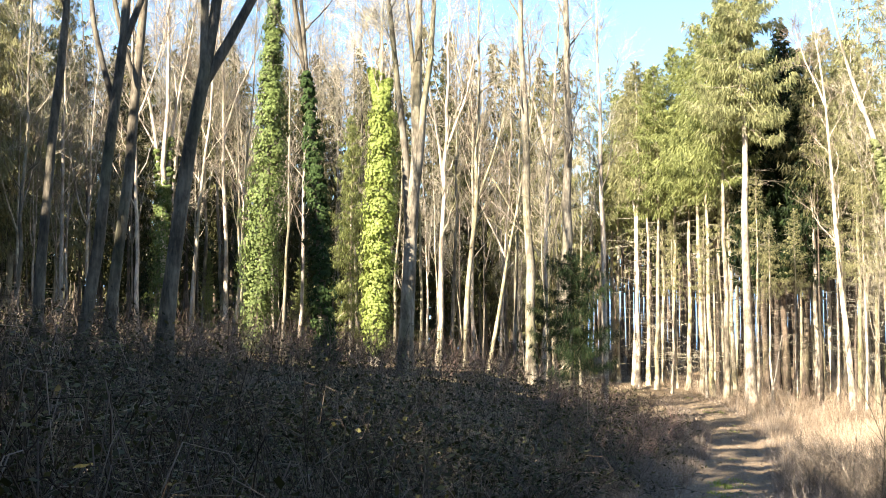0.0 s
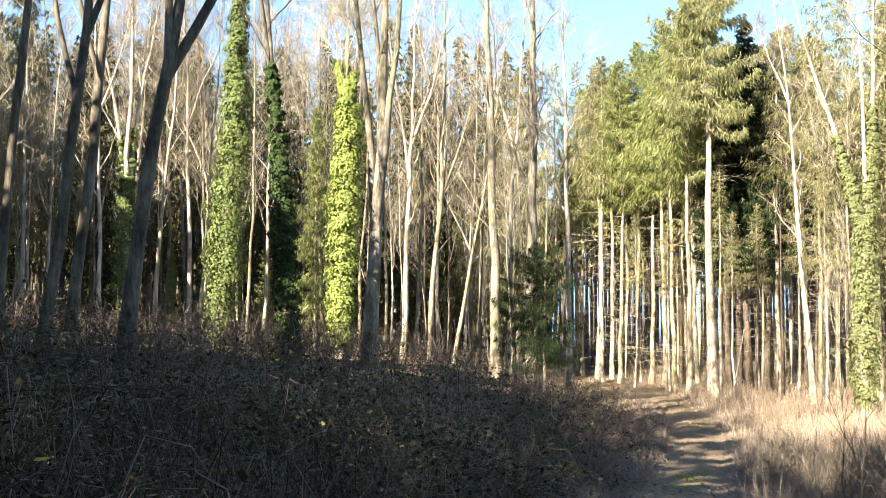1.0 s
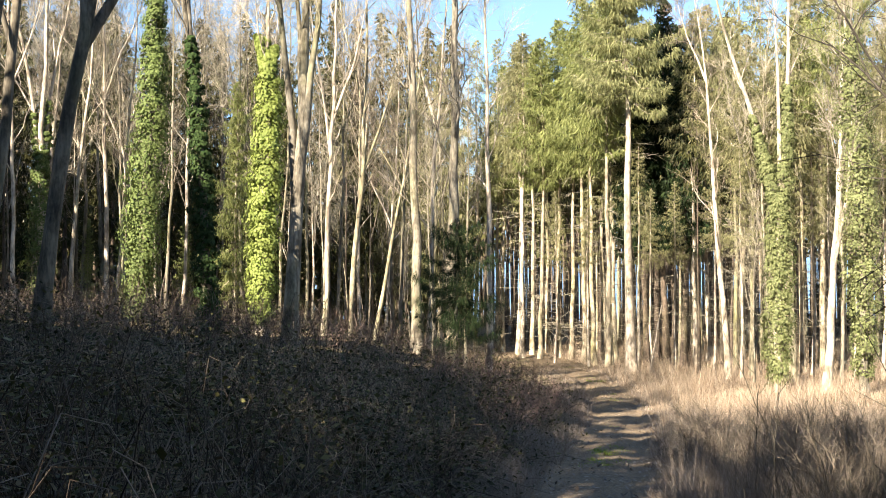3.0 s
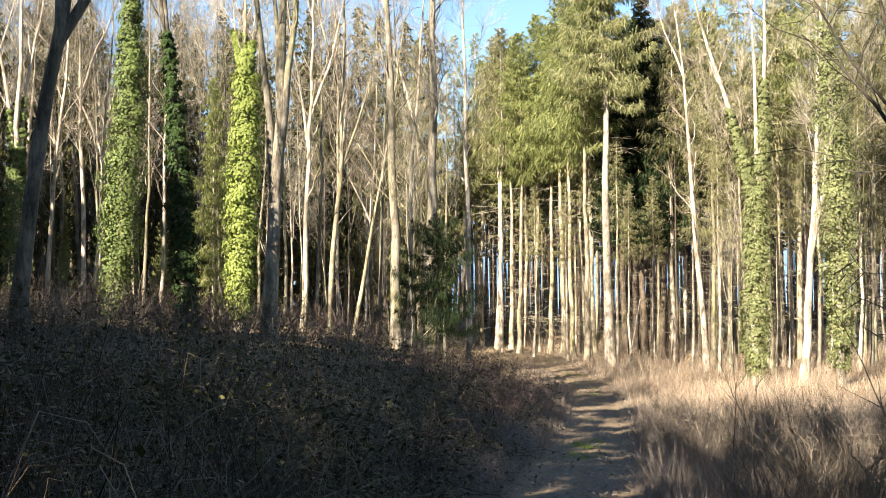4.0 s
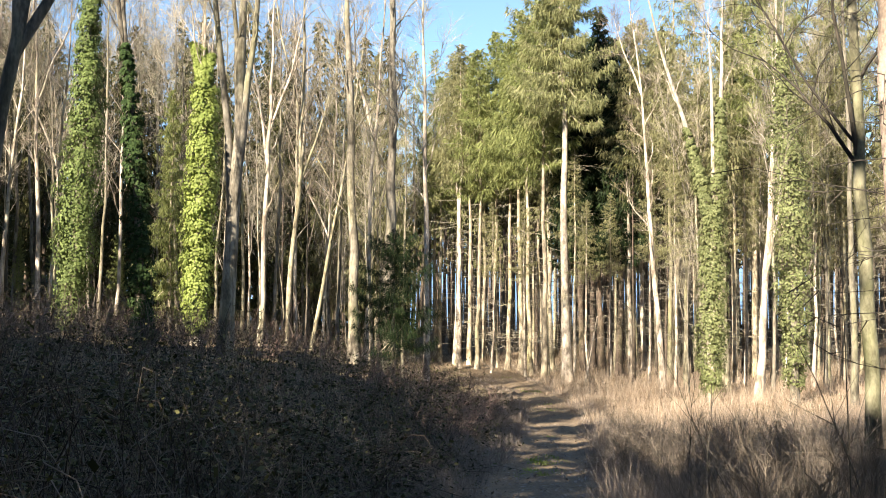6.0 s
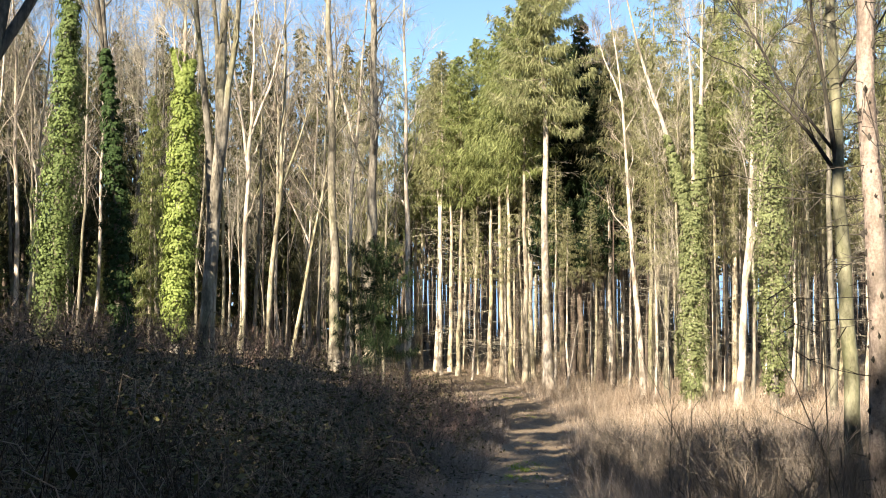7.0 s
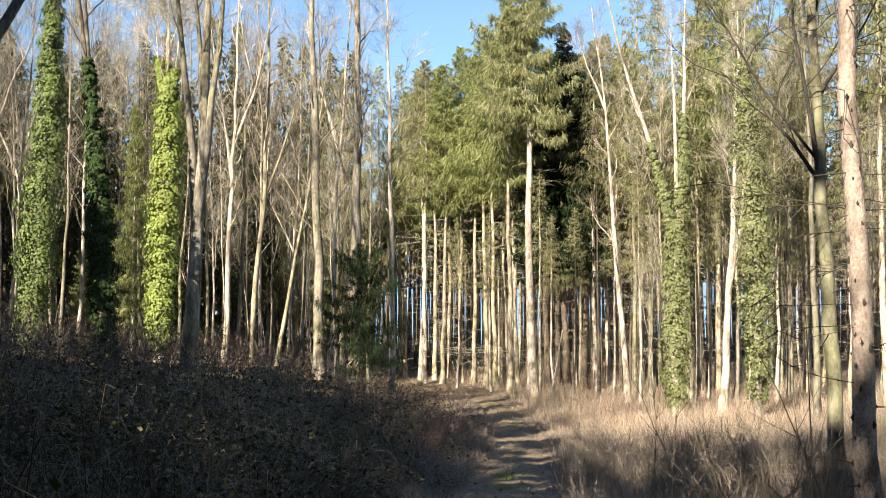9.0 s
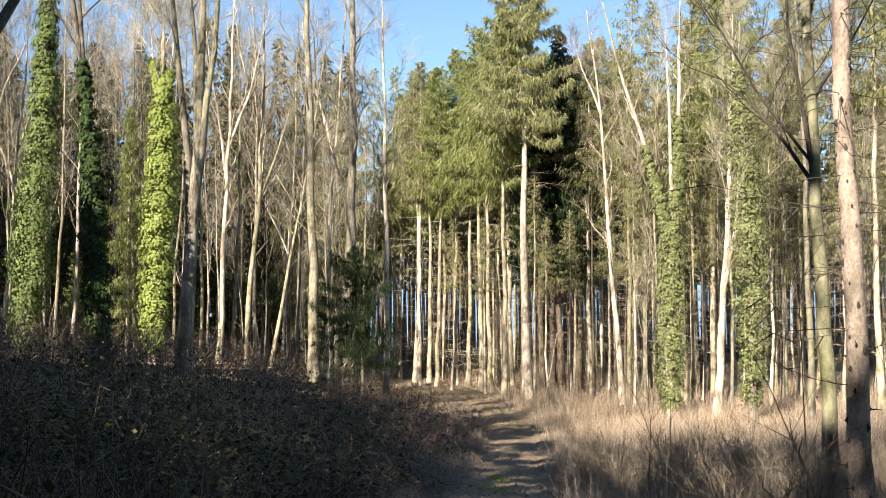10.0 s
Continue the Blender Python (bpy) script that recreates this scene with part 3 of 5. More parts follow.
r_knot = np.random.default_rng(43)
r_axis = np.random.default_rng(41)
near_axis = trunk_path(r_axis, 19, (0.0, 0.1), (r_axis.normal(0, 0.08), r_axis.normal(0, 0.08)))
near_radii = stem_radii(0.125, 16, 0.1)
for _ in range(120):
    u, a = r_knot.uniform(0.02, 0.5), r_knot.uniform(0, 6.28)
    rad = float(np.interp(u * 15, np.arange(16), near_radii)) * 0.96
    out = np.array([math.cos(a), math.sin(a), 0])
    foot = along(near_axis, u)[0] + out * rad
    size = r_knot.uniform(0.012, 0.026)
    knot = Buf()
    knot.tubes(np.array([[foot + np.array([0, 0, 2.2 * size]), foot + out * size * 0.7, foot + np.array([0, 0, -1.6 * size])]]), np.array([[size * 0.15, size, size * 0.25]]), 6)
    if r_knot.random() < 0.5:
        knot.tubes(path_of(r_knot, foot, unit(out + np.array([0, 0, r_knot.uniform(-0.3, 0.4)])), r_knot.uniform(0.04, 0.22), 4, 0.15)[None], (size * np.array([0.45, 0.35, 0.25, 0.1]))[None], 4)
    part("knot", knot, BARK_BLACK, near_spruce)
overhead = Buf()
dead_branches(r_knot, overhead, near_axis, 0.1, 0.2, 0.4, 16, 1.9, 0.5)
tagged(part("deadwood", overhead, BARK_BLACK, near_spruce, "long dry branches under the crown"), kind="stuff")

# ---- young spruce on the bank, coloured as if in shade ----
spruce(spot(6.0, 42), 5.2, 0.05, 0.26, 0.95, 42, BARK_DARK, NEEDLES_SHADE_DARK, "young spruce with drooping boughs and shade-darkened needles under the trees", per_metre=26, dead=20, dead_reach=1.3, name="young_spruce",
       twig_n=170, size=0.46, thin=0.36, hang=1.2, top_r=0.55, ragged=0.75, column=0.4)

# ---- spruces at the edge of the wood ----
spruce(spot(14.15, 65), 26, 0.25, 0.56, 2.9, 51, BARK_PALE, NEEDLES, "tall spruce with a pale straight trunk and sweeping branches", (-0.35, 0), twig_n=190, hang=1.1, per_metre=15, size=0.75, thin=0.7, solid=True,
       dead=24, dead_reach=2.6, dead_lo=0.25, ragged=0.5)
# Needles and bark hold the shade of the taller neighbour in their colour.
shade_dark_spruce = spruce(spot(15.75, 71), 21.5, 0.2, 0.38, 2.6, 52, BARK_SHADE_TONED, NEEDLES_SHADE_DARK, "spruce coloured dark as shaded, standing beside a taller one", per_metre=12, twig_n=70, hang=1.0, size=0.9, thin=1.1)
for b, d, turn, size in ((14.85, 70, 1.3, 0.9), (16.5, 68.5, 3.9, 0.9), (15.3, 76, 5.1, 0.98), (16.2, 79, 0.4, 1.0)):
    set_copy(shade_dark_spruce, spot(b, d), turn, size)
# degrees, metres, height, kind of crown
EDGE = [
    (9.57, 80, 21, 0), (10.3, 82, 20.5, 5), (11.38, 76, 21, 1), (11.95, 74, 21.5, 1), (12.4, 72, 20.5, 1), (13.04, 68, 21.5, 1), (8.83, 80, 21, 2),
    (14.5, 67, 13, 3), (16.15, 66.6, 16, 3), (17.1, 68, 19, 2), (17.7, 72, 20, 2), (18.9, 61.6, 18, 4),
    (19.54, 58, 18, 4), (17.93, 62, 17, 3), (21.8, 60, 18, 0), (25.2, 52, 18, 3), (25.8, 55, 19, 4), (26.5, 57, 19, 0), (28.3, 50, 18, 3), (29.9, 45, 18, 0),
    (6.9, 82, 21, 5), (7.9, 84, 21.5, 5), (8.2, 83, 19, 1), (9.1, 77, 20, 2), (9.95, 76, 19.5, 1), (10.8, 78, 21, 1), (12.8, 76, 22.5, 5), (13.4, 74, 23, 5),
    (17.3, 75, 21, 5), (18.3, 70, 22, 4), (19.2, 68, 23, 5), (20.1, 70, 22, 5), (22.6, 62, 22, 0), (23.5, 58, 20, 1), (24.6, 64, 22, 5), (27.3, 62, 21, 5), (30.5, 58, 20, 5),
    (20.6, 61, 17, 3), (21.2, 65, 18, 3), (22.2, 58, 17, 3), (23.0, 56, 17, 3), (24.0, 54, 16, 3), (27.0, 53, 17, 3), (15.1, 64, 15, 3), (10.6, 73, 16, 3), (12.15, 70, 16, 3),
]
spruces = [spruce((0, 0, 0), 20, 0.14, lo, sp, 60 + i, m, nd, lab, per_metre=pm, twig_n=tn, dead=44, dead_reach=2.1, size=0.72, thin=0.72, hang=0.95, dead_lo=0.08, thick=1.1)
           for i, (lo, sp, m, nd, lab, tn, pm) in enumerate([
               (0.60, 2.4, BARK_SPRUCE, NEEDLES, "forest spruce with a lit brown trunk and olive crown", 82, 13),
               (0.56, 2.4, BARK_SPRUCE, NEEDLES_GREEN, "forest spruce with a dense green crown", 92, 14),
               (0.61, 2.3, BARK_PALE, NEEDLES_TAN, "forest spruce with a pale trunk and yellowed crown", 74, 12),
               (0.58, 1.9, BARK_PALE, NEEDLES_TAN, "slim forest spruce with a short thin crown", 40, 9),
               (0.60, 2.2, BARK_MOSS, NEEDLES_TAN, "forest spruce with greenish bark and brownish crown", 60, 11),
               (0.46, 2.5, BARK_SPRUCE, NEEDLES, "forest spruce with an olive crown in the second row", 32, 11)])]
olive = [spruce((0, 0, 0), 17, 0.13, 0.12 + 0.1 * i, 1.8, 70 + i, BARK_SPRUCE, (NEEDLES_GREEN, NEEDLES_TAN)[i], "olive-green spruce with hanging twigs among the bare trees", per_metre=12, twig_n=66,
                hang=1.5, dead=12, size=0.8, thin=0.7, top_r=0.5, ragged=0.5) for i in range(2)]
used = set()


def stand(kind, place, height, size0, turn):
    """Use the first of each kind itself, copies after that."""
    k = height / size0
    if kind not in used:
        used.add(kind)
        kind.matrix_basis = Matrix.LocRotScale(place, Euler((0, 0, turn)), (k, k, k))
        return kind
    return set_copy(kind, place, turn, k)


pick = np.random.default_rng(5)
for b, d, h, kind in EDGE:
    stand(spruces[kind], spot(b, d), h, 20, pick.uniform(0, 6.28))

# ---- the wood behind: rows of spruce, thin broadleaved stems ----
taken = [spot(b, d).to_2d() for b, d, _, _ in EDGE]


def scatter(count, b0, b1, d0, d1, gap, r):
    out = []
    for _ in range(count * 30):
        if len(out) >= count:
            break
        d = math.sqrt(r.uniform(d0 * d0, d1 * d1))
        p = spot(r.uniform(b0, b1), d)
        side = p.x - float(track_x(p.y))
        if abs(side) < 2.4 or -7 < side < 0 and 46 < p.y < 85:
            continue
        if all((p.to_2d() - q).length > gap for q in taken):
            taken.append(p.to_2d())
            out.append(p)
    return out


def sunny_gap(p):
    """Lane along the low sun, thinned of trees to light the wood's far edge."""
    across, ahead = (p.x + 6) * -0.755 + (p.y - 42.5) * 0.656, p.x * 0.656 + p.y * 0.755
    return -6 < across < 14 and ahead < 62 and p.x > -14


# The back rows take bark and needles darkened to imitate shade.
deep = [spruce((0, 0, 0), 20, 0.13, 0.54 + 0.06 * i, 2.3, 66 + i, BARK_SHADE_TONED, NEEDLES_SHADE_TONED, "spruce in shade-darkened colours in the depth of the wood", per_metre=8, twig_n=17,
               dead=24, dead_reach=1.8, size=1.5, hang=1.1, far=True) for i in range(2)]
low_deep = [spruce((0, 0, 0), 18, 0.14, 0.10 + 0.12 * i, 2.0, 166 + i, BARK_SHADE_TONED, NEEDLES_SHADE_TONED, "shade-toned spruce with a crown reaching low, deep in the wood", per_metre=8.5, twig_n=18,
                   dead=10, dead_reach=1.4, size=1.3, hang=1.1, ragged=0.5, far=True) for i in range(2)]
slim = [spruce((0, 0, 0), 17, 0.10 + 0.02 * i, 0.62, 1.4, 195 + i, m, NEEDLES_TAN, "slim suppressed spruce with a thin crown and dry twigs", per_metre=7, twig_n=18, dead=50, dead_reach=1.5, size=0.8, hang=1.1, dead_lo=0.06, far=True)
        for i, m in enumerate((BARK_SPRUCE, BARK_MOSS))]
dim = [spruce((0, 0, 0), 18, 0.10, 0.68, 1.5, 198 + i, BARK_SHADE_TONED, NEEDLES_SHADE_TONED, "slim spruce in shade-darkened colours with dry twigs", per_metre=6, twig_n=12, dead=44, dead_reach=1.6, size=1.2, hang=1.1, dead_lo=0.05, far=True)
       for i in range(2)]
for p in scatter(70, 7.5, 34, 78, 106, 1.6, pick):
    stand(deep[int(pick.integers(0, 2))], p, pick.uniform(18, 22), 20, pick.uniform(0, 6.28))
for p in scatter(70, 7.5, 34, 72, 108, 0.9, pick) + scatter(24, 16.5, 33, 60, 74, 1.0, pick):
    stand(dim[int(pick.integers(0, 2))], p, pick.uniform(14, 19), 18, pick.uniform(0, 6.28))
for i, (b, d) in enumerate(((8.6, 92), (8.8, 97), (9.0, 89), (9.15, 95), (9.35, 100), (9.5, 91), (8.3, 99))):
    stand(dim[i % 2], spot(b, d), 17 + i % 3, 18, i * 1.3)
for p in scatter(18, 19, 33, 55, 68, 1.0, pick) + scatter(14, 9.5, 24, 67, 82, 1.0, pick):
    stand(slim[int(pick.integers(0, 2))], p, pick.uniform(13, 17.5), 17, pick.uniform(0, 6.28))
for p in scatter(12, 19, 33, 56, 70, 1.5, pick):
    stand(spruces[3], p, pick.uniform(14, 18), 20, pick.uniform(0, 6.28))

# olive spruces that show between the bare trees
for b, d, h, kind in ((-19.6, 50, 18, 1), (-21, 47, 17, 1), (-17.6, 56, 17, 1), (-22.5, 52, 19, 1), (-4.35, 47, 9.6, 0), (-6.6, 49, 7.6, 0), (-10.9, 52, 7, 0),
                      (-9.3, 56, 9, 0), (3.0, 80, 17, 1), (5.2, 78, 19.5, 1), (6.2, 80, 20, 0), (4.2, 86, 20, 1), (0.3, 88, 18.5, 1)):
    stand(olive[kind], spot(b, d), h, 17, pick.uniform(0, 6.28))
# rows in shade-darkened colours that close the depth behind the bare trees
for i, (b, d, h) in enumerate(((-5.2, 86, 19), (-3.6, 88, 20), (-2.3, 84, 18.5), (-0.9, 88, 21.5), (0.3, 85, 22), (1.3, 88, 21), (2.4, 85, 22.5), (3.4, 89, 22), (4.6, 86, 22), (5.7, 88, 21.5), (-7.4, 84, 17.5), (-12, 78, 16), (-15, 76, 17))):
    stand(low_deep[i % 2], spot(b, d), h, 18, pick.uniform(0, 6.28))
    taken.append(spot(b, d).to_2d())
for p in scatter(42, -26, 6.6, 60, 76, 2.2, pick):
    if sunny_gap(p):
        continue
    stand(low_deep[int(pick.integers(0, 2))], p, pick.uniform(12.5, 16), 18, pick.uniform(0, 6.28))
for p in scatter(36, -27, 7.4, 78, 100, 2.0, pick):
    stand(low_deep[int(pick.integers(0, 2))], p, pick.uniform(16.5, 19.5), 18, pick.uniform(0, 6.28))
for p in scatter(40, -26, 7, 54, 90, 1.0, pick):
    stand(dim[int(pick.integers(0, 2))], p, pick.uniform(13, 17), 18, pick.uniform(0, 6.28))

# bare trees that stand out one by one: degrees, metres, height, radius, lean, bend, forks, bark
PALE_STEM, GREY_STEM, MOSS_STEM = "slender bare tree with pale sunlit bark", "slender bare tree with grey bark and rising limbs", "slender bare tree with yellow-green moss on its bark"
for i, (b, d, h, rad, lean, bend, fk, mat) in enumerate((
        (-10.08, 46, 17, 0.115, -0.65, 0.05, ((0.5, 70, 3, 6, 0.5),), BARK_PALE), (-9.67, 47, 15, 0.095, 0.73, 0.1, ((0.42, 275, 3, 6, 0.6), (0.5, 80, 3, 5, 0.5)), BARK_PALE),
        (-9.37, 50, 15, 0.09, -0.65, 0.0, (), BARK_ASH), (-14.07, 44, 16, 0.10, -0.48, 0.06, ((0.5, 60, 2.5, 5, 0.5),), BARK_PALE), (-17.47, 46, 17, 0.105, -0.22, 0.0, (), BARK_PALE),
        (-11.75, 45, 16, 0.10, 1.17, -0.1, (), BARK_PALE), (-7.57, 45, 15, 0.08, 0.15, 0.05, (), BARK_ASH), (-6.65, 47, 14, 0.095, 0.1, 0.05, (), BARK_PALE), (-13.3, 49, 16, 0.10, 1.4, 0.0, ((0.4, 280, 2.5, 6, 0.6),), BARK_PALE),
        (-16.2, 50, 16, 0.10, -0.7, 0.1, (), BARK_ASH), (-19.4, 45, 17, 0.11, 0.3, 0.0, (), BARK_ASH),
        (-1.03, 48, 15, 0.085, -0.19, 0.0, (), BARK_MOSS), (-0.24, 46, 17, 0.135, 0.52, 0.05, ((0.42, 280, 4, 7, 0.6), (0.5, 75, 3, 6, 0.5)), BARK_PALE), (0.42, 50, 16, 0.10, 0.33, 0.0, ((0.55, 80, 3, 5, 0.6),), BARK_ASH),
        (0.95, 47, 18, 0.14, 0.73, 0.12, ((0.37, 80, 2.3, 5.5, 0.55), (0.5, 270, 3.5, 6, 0.5)), BARK_MOSS), (2.07, 47, 14, 0.095, 2.26, 0.1, ((0.45, 290, 2.2, 4, 0.5),), BARK_MOSS),
        (1.5, 52, 17, 0.10, -0.4, 0.1, ((0.45, 80, 3, 6, 0.6),), BARK_PALE), (3.3, 49.5, 17, 0.10, 0.34, 0.05, ((0.5, 285, 2.5, 5, 0.5),), BARK_ASH), (4.6, 47, 17, 0.13, 1.03, -0.1, ((0.55, 280, 3, 6, 0.6),), BARK_PALE),
        (2.6, 54, 16, 0.09, 0.6, 0.1, ((0.4, 280, 3, 6, 0.6),), BARK_PALE), (-2.3, 50, 15, 0.085, 0.3, 0.1, (), BARK_MOSS), (5.0, 56, 17, 0.10, -0.3, 0.1, ((0.45, 70, 3, 6, 0.6),), BARK_ASH),
        (6.4, 55, 16, 0.10, 0.2, 0.1, (), BARK_ASH), (18.47, 58, 19, 0.18, -1.45, 0.25, ((0.75, 290, 2, 4, 0.4),), BARK_PALE), (23.4, 52, 17, 0.10, 0.4, 0.1, (), BARK_ASH), (28.7, 42, 16, 0.10, -0.4, 0.1, (), BARK_ASH))):
    lab = PALE_STEM if mat is BARK_PALE else MOSS_STEM if mat is BARK_MOSS else GREY_STEM
    broadleaf(spot(b, d), h, 0.82 * rad, (lean, 0.2), (bend, 0.05), 0.3, 17, 2.4, 0.85, 210 + i, mat, lab, fk, 5, 4 if -2 < b < 8 else 8, 8, (BARK_THIN, TWIG_BROWN)[i % 2])
    taken.append(spot(b, d).to_2d())

saplings = [broadleaf((0, 0, 0), 15, r_, (ln, 0.2), (bn, 0.1), 0.4, 13, 2.4, 0.8, 80 + i, m, lab, fk, 5, 5, 6)
            for i, (r_, ln, bn, m, fk, lab) in enumerate([
                (0.06, 0.8, 0.1, BARK_THIN, (), "thin bare broadleaved tree with light twiggy crown"),
                (0.07, -0.7, 0.15, BARK_ASH, ((0.35, 60, 2.5, 7, 0.6),), "thin forked broadleaved tree with grey bark"),
                (0.055, 1.4, -0.1, BARK_MOSS, (), "thin leaning broadleaved tree with mossy stem"),
                (0.10, 0.3, -0.2, BARK_PALE, ((0.45, 200, 3, 6, 0.6), (0.4, 300, 3, 6, 0.5)), "pale broadleaved tree with several stems"),
                (0.08, -1.1, 0.1, BARK_DARK, ((0.3, 250, 3.0, 8, 0.7),), "thin leaning forked broadleaved tree")])]
for p in scatter(64, -24, 8, 44, 70, 1.0, pick) + scatter(12, 19, 33, 54, 66, 1.2, pick):
    if sunny_gap(p) and pick.uniform(0, 1) < 0.2:
        continue
    stand(saplings[int(pick.integers(0, 5))], p, pick.uniform(9, 15), 15, pick.uniform(0, 6.28))
tall = [broadleaf((0, 0, 0), 20, 0.10, (ln, 0.2), (bn, 0.1), 0.5, 17, 3.0, 1.1, 180 + i, m, lab, fk, 6, 6, 6, tw)
        for i, (ln, bn, m, tw, fk, lab) in enumerate([
            (0.7, 0.1, BARK_ASH, BARK_THIN, (), "tall slender bare tree with a fine grey crown"),
            (-0.8, 0.15, BARK_DARK, TWIG_BROWN, ((0.42, 80, 3.5, 9, 0.6),), "tall forked bare tree with a brown twiggy crown"),
            (0.2, -0.2, BARK_ASH, BARK_THIN, ((0.36, 250, 3.5, 10, 0.6), (0.5, 60, 4, 7, 0.5)), "tall grey bare tree with several rising stems")])]
for p in scatter(29, -25, 7.6, 50, 74, 1.6, pick) + scatter(36, -25, 7.6, 74, 98, 1.3, pick) + scatter(8, 19, 33, 52, 66, 1.2, pick):
    if sunny_gap(p) and pick.uniform(0, 1) < 0.6:
        continue
    stand(tall[int(pick.integers(0, 3))], p, (pick.uniform(15.5, 19.5) if p.length < 74 else pick.uniform(20, 25)), 20, pick.uniform(0, 6.28))
# Understorey spruces have their shade in the needle colour.
under = spruce((0, 0, 0), 6, 0.05, 0.06, 1.5, 190, BARK_DARK, NEEDLES_SHADE_DARK, "young spruce with shade-darkened needles in the understorey of the wood", per_metre=11, dead=4, dead_reach=0.8, name="young_spruce",
               twig_n=22, size=0.9, hang=1.0, ragged=0.5, far=True)
for p in scatter(28, -25, 8, 58, 84, 1.2, pick) + scatter(8, 9, 34, 86, 106, 1.2, pick):
    stand(under, p, pick.uniform(2.5, 6.0), 6, pick.uniform(0, 6.28))
# unseen wood beside and behind the onlooker, added and shaped to shade the foreground
def wood_behind():
    # Four trees set so that their shade falls on the near spruce's foot.
    places = [(-18.0 - 0.755 * k, -16.4 + 0.656 * k) for k in (-4.5, -2.25, 0, 2.25)]
    for _ in range(3600):
        x, y = pick.uniform(-52, 32), pick.uniform(-38, 46)
        strip = (x + 6) * -0.755 + (y - 42.5) * 0.656
        if x > -12.5:
            fits = y < -6 and x > 0.65 * y + 2.5 and math.hypot(x, y) > 8
        else:
            fits = strip >= -1.5 and x < -20.5 or strip < -6.3 and y < 18 and x < (-24 if strip < -26.5 else -14 if y < 6 else -15.5) or strip < 4 and y < 4 and x < -20
            fits = fits and math.degrees(math.atan2(x, y)) < -26.5
        if fits and all(math.hypot(x - a, y - b) > 2.9 for a, b in places):
            places.append((x, y))
    r = np.random.default_rng(96)
    x, y = np.array(places).T
    n = len(x)
    z, h = ground(x, y), r.uniform(19.5, 23.5, n)
    # Tree heights are tuned strip by strip to shape light and shade.
    strip = (x + 6) * -0.755 + (y - 42.5) * 0.656
    sun_lane = (x < -12.5) & (strip > -1.5) & (strip < 12)
    ahead = x * 0.656 + y * 0.755
    h = np.where((x < -12.5) & (strip < -6.3) & (strip > -11), np.clip(0.532 * (40 - ahead) - 2.5 - z, 12, 22), h)
    h = np.where(strip < -27, h - 1.3, h)
    h[:4] = 21.3
    h = np.where(sun_lane, np.where(strip < 3.5, r.uniform(11, 12.5, n), r.uniform(13, 15, n)), h)
    t = np.linspace(0, 1, 5)
    stems, crowns = Buf(), Buf()
    pts = np.stack([x[:, None] + 0 * t, y[:, None] + 0 * t, z[:, None] - 0.3 + h[:, None] * t], -1)
    stems.tubes(pts, np.outer(r.uniform(0.13, 0.2, n), np.array([1, 0.8, 0.6, 0.4, 0.1])), 6)
    for _ in range(140):
        u = r.uniform(0.12, 1.0, n) ** 0.9
        a = r.uniform(0, 6.28, n)
        out = np.stack([np.cos(a), np.sin(a), np.zeros(n)], 1)
        c = np.stack([x, y, z + u * h], 1) + out * (r.uniform(0, 1, n) * 3.0 * (1.05 - u) ** 0.6)[:, None]
        way = unit(out * 0.8 + np.array([0, 0, -0.6]) + r.normal(0, 0.3, (n, 3)))
        kites(crowns, c, way, unit(np.cross(way, r.normal(0, 1, (n, 3)))), r.uniform(1.2, 2.15, n), r.uniform(0.54, 1.0, n))
    ob = new("near_wood")
    tagged(ob, "unseen dense spruce wood added to shade the foreground", "wood", kind="stuff")
    tagged(part("trunks", stems, BARK_SHADE_TONED, ob), kind="stuff")
    tagged(part("needles", crowns, NEEDLES, ob, smooth=False), kind="stuff")


wood_behind()


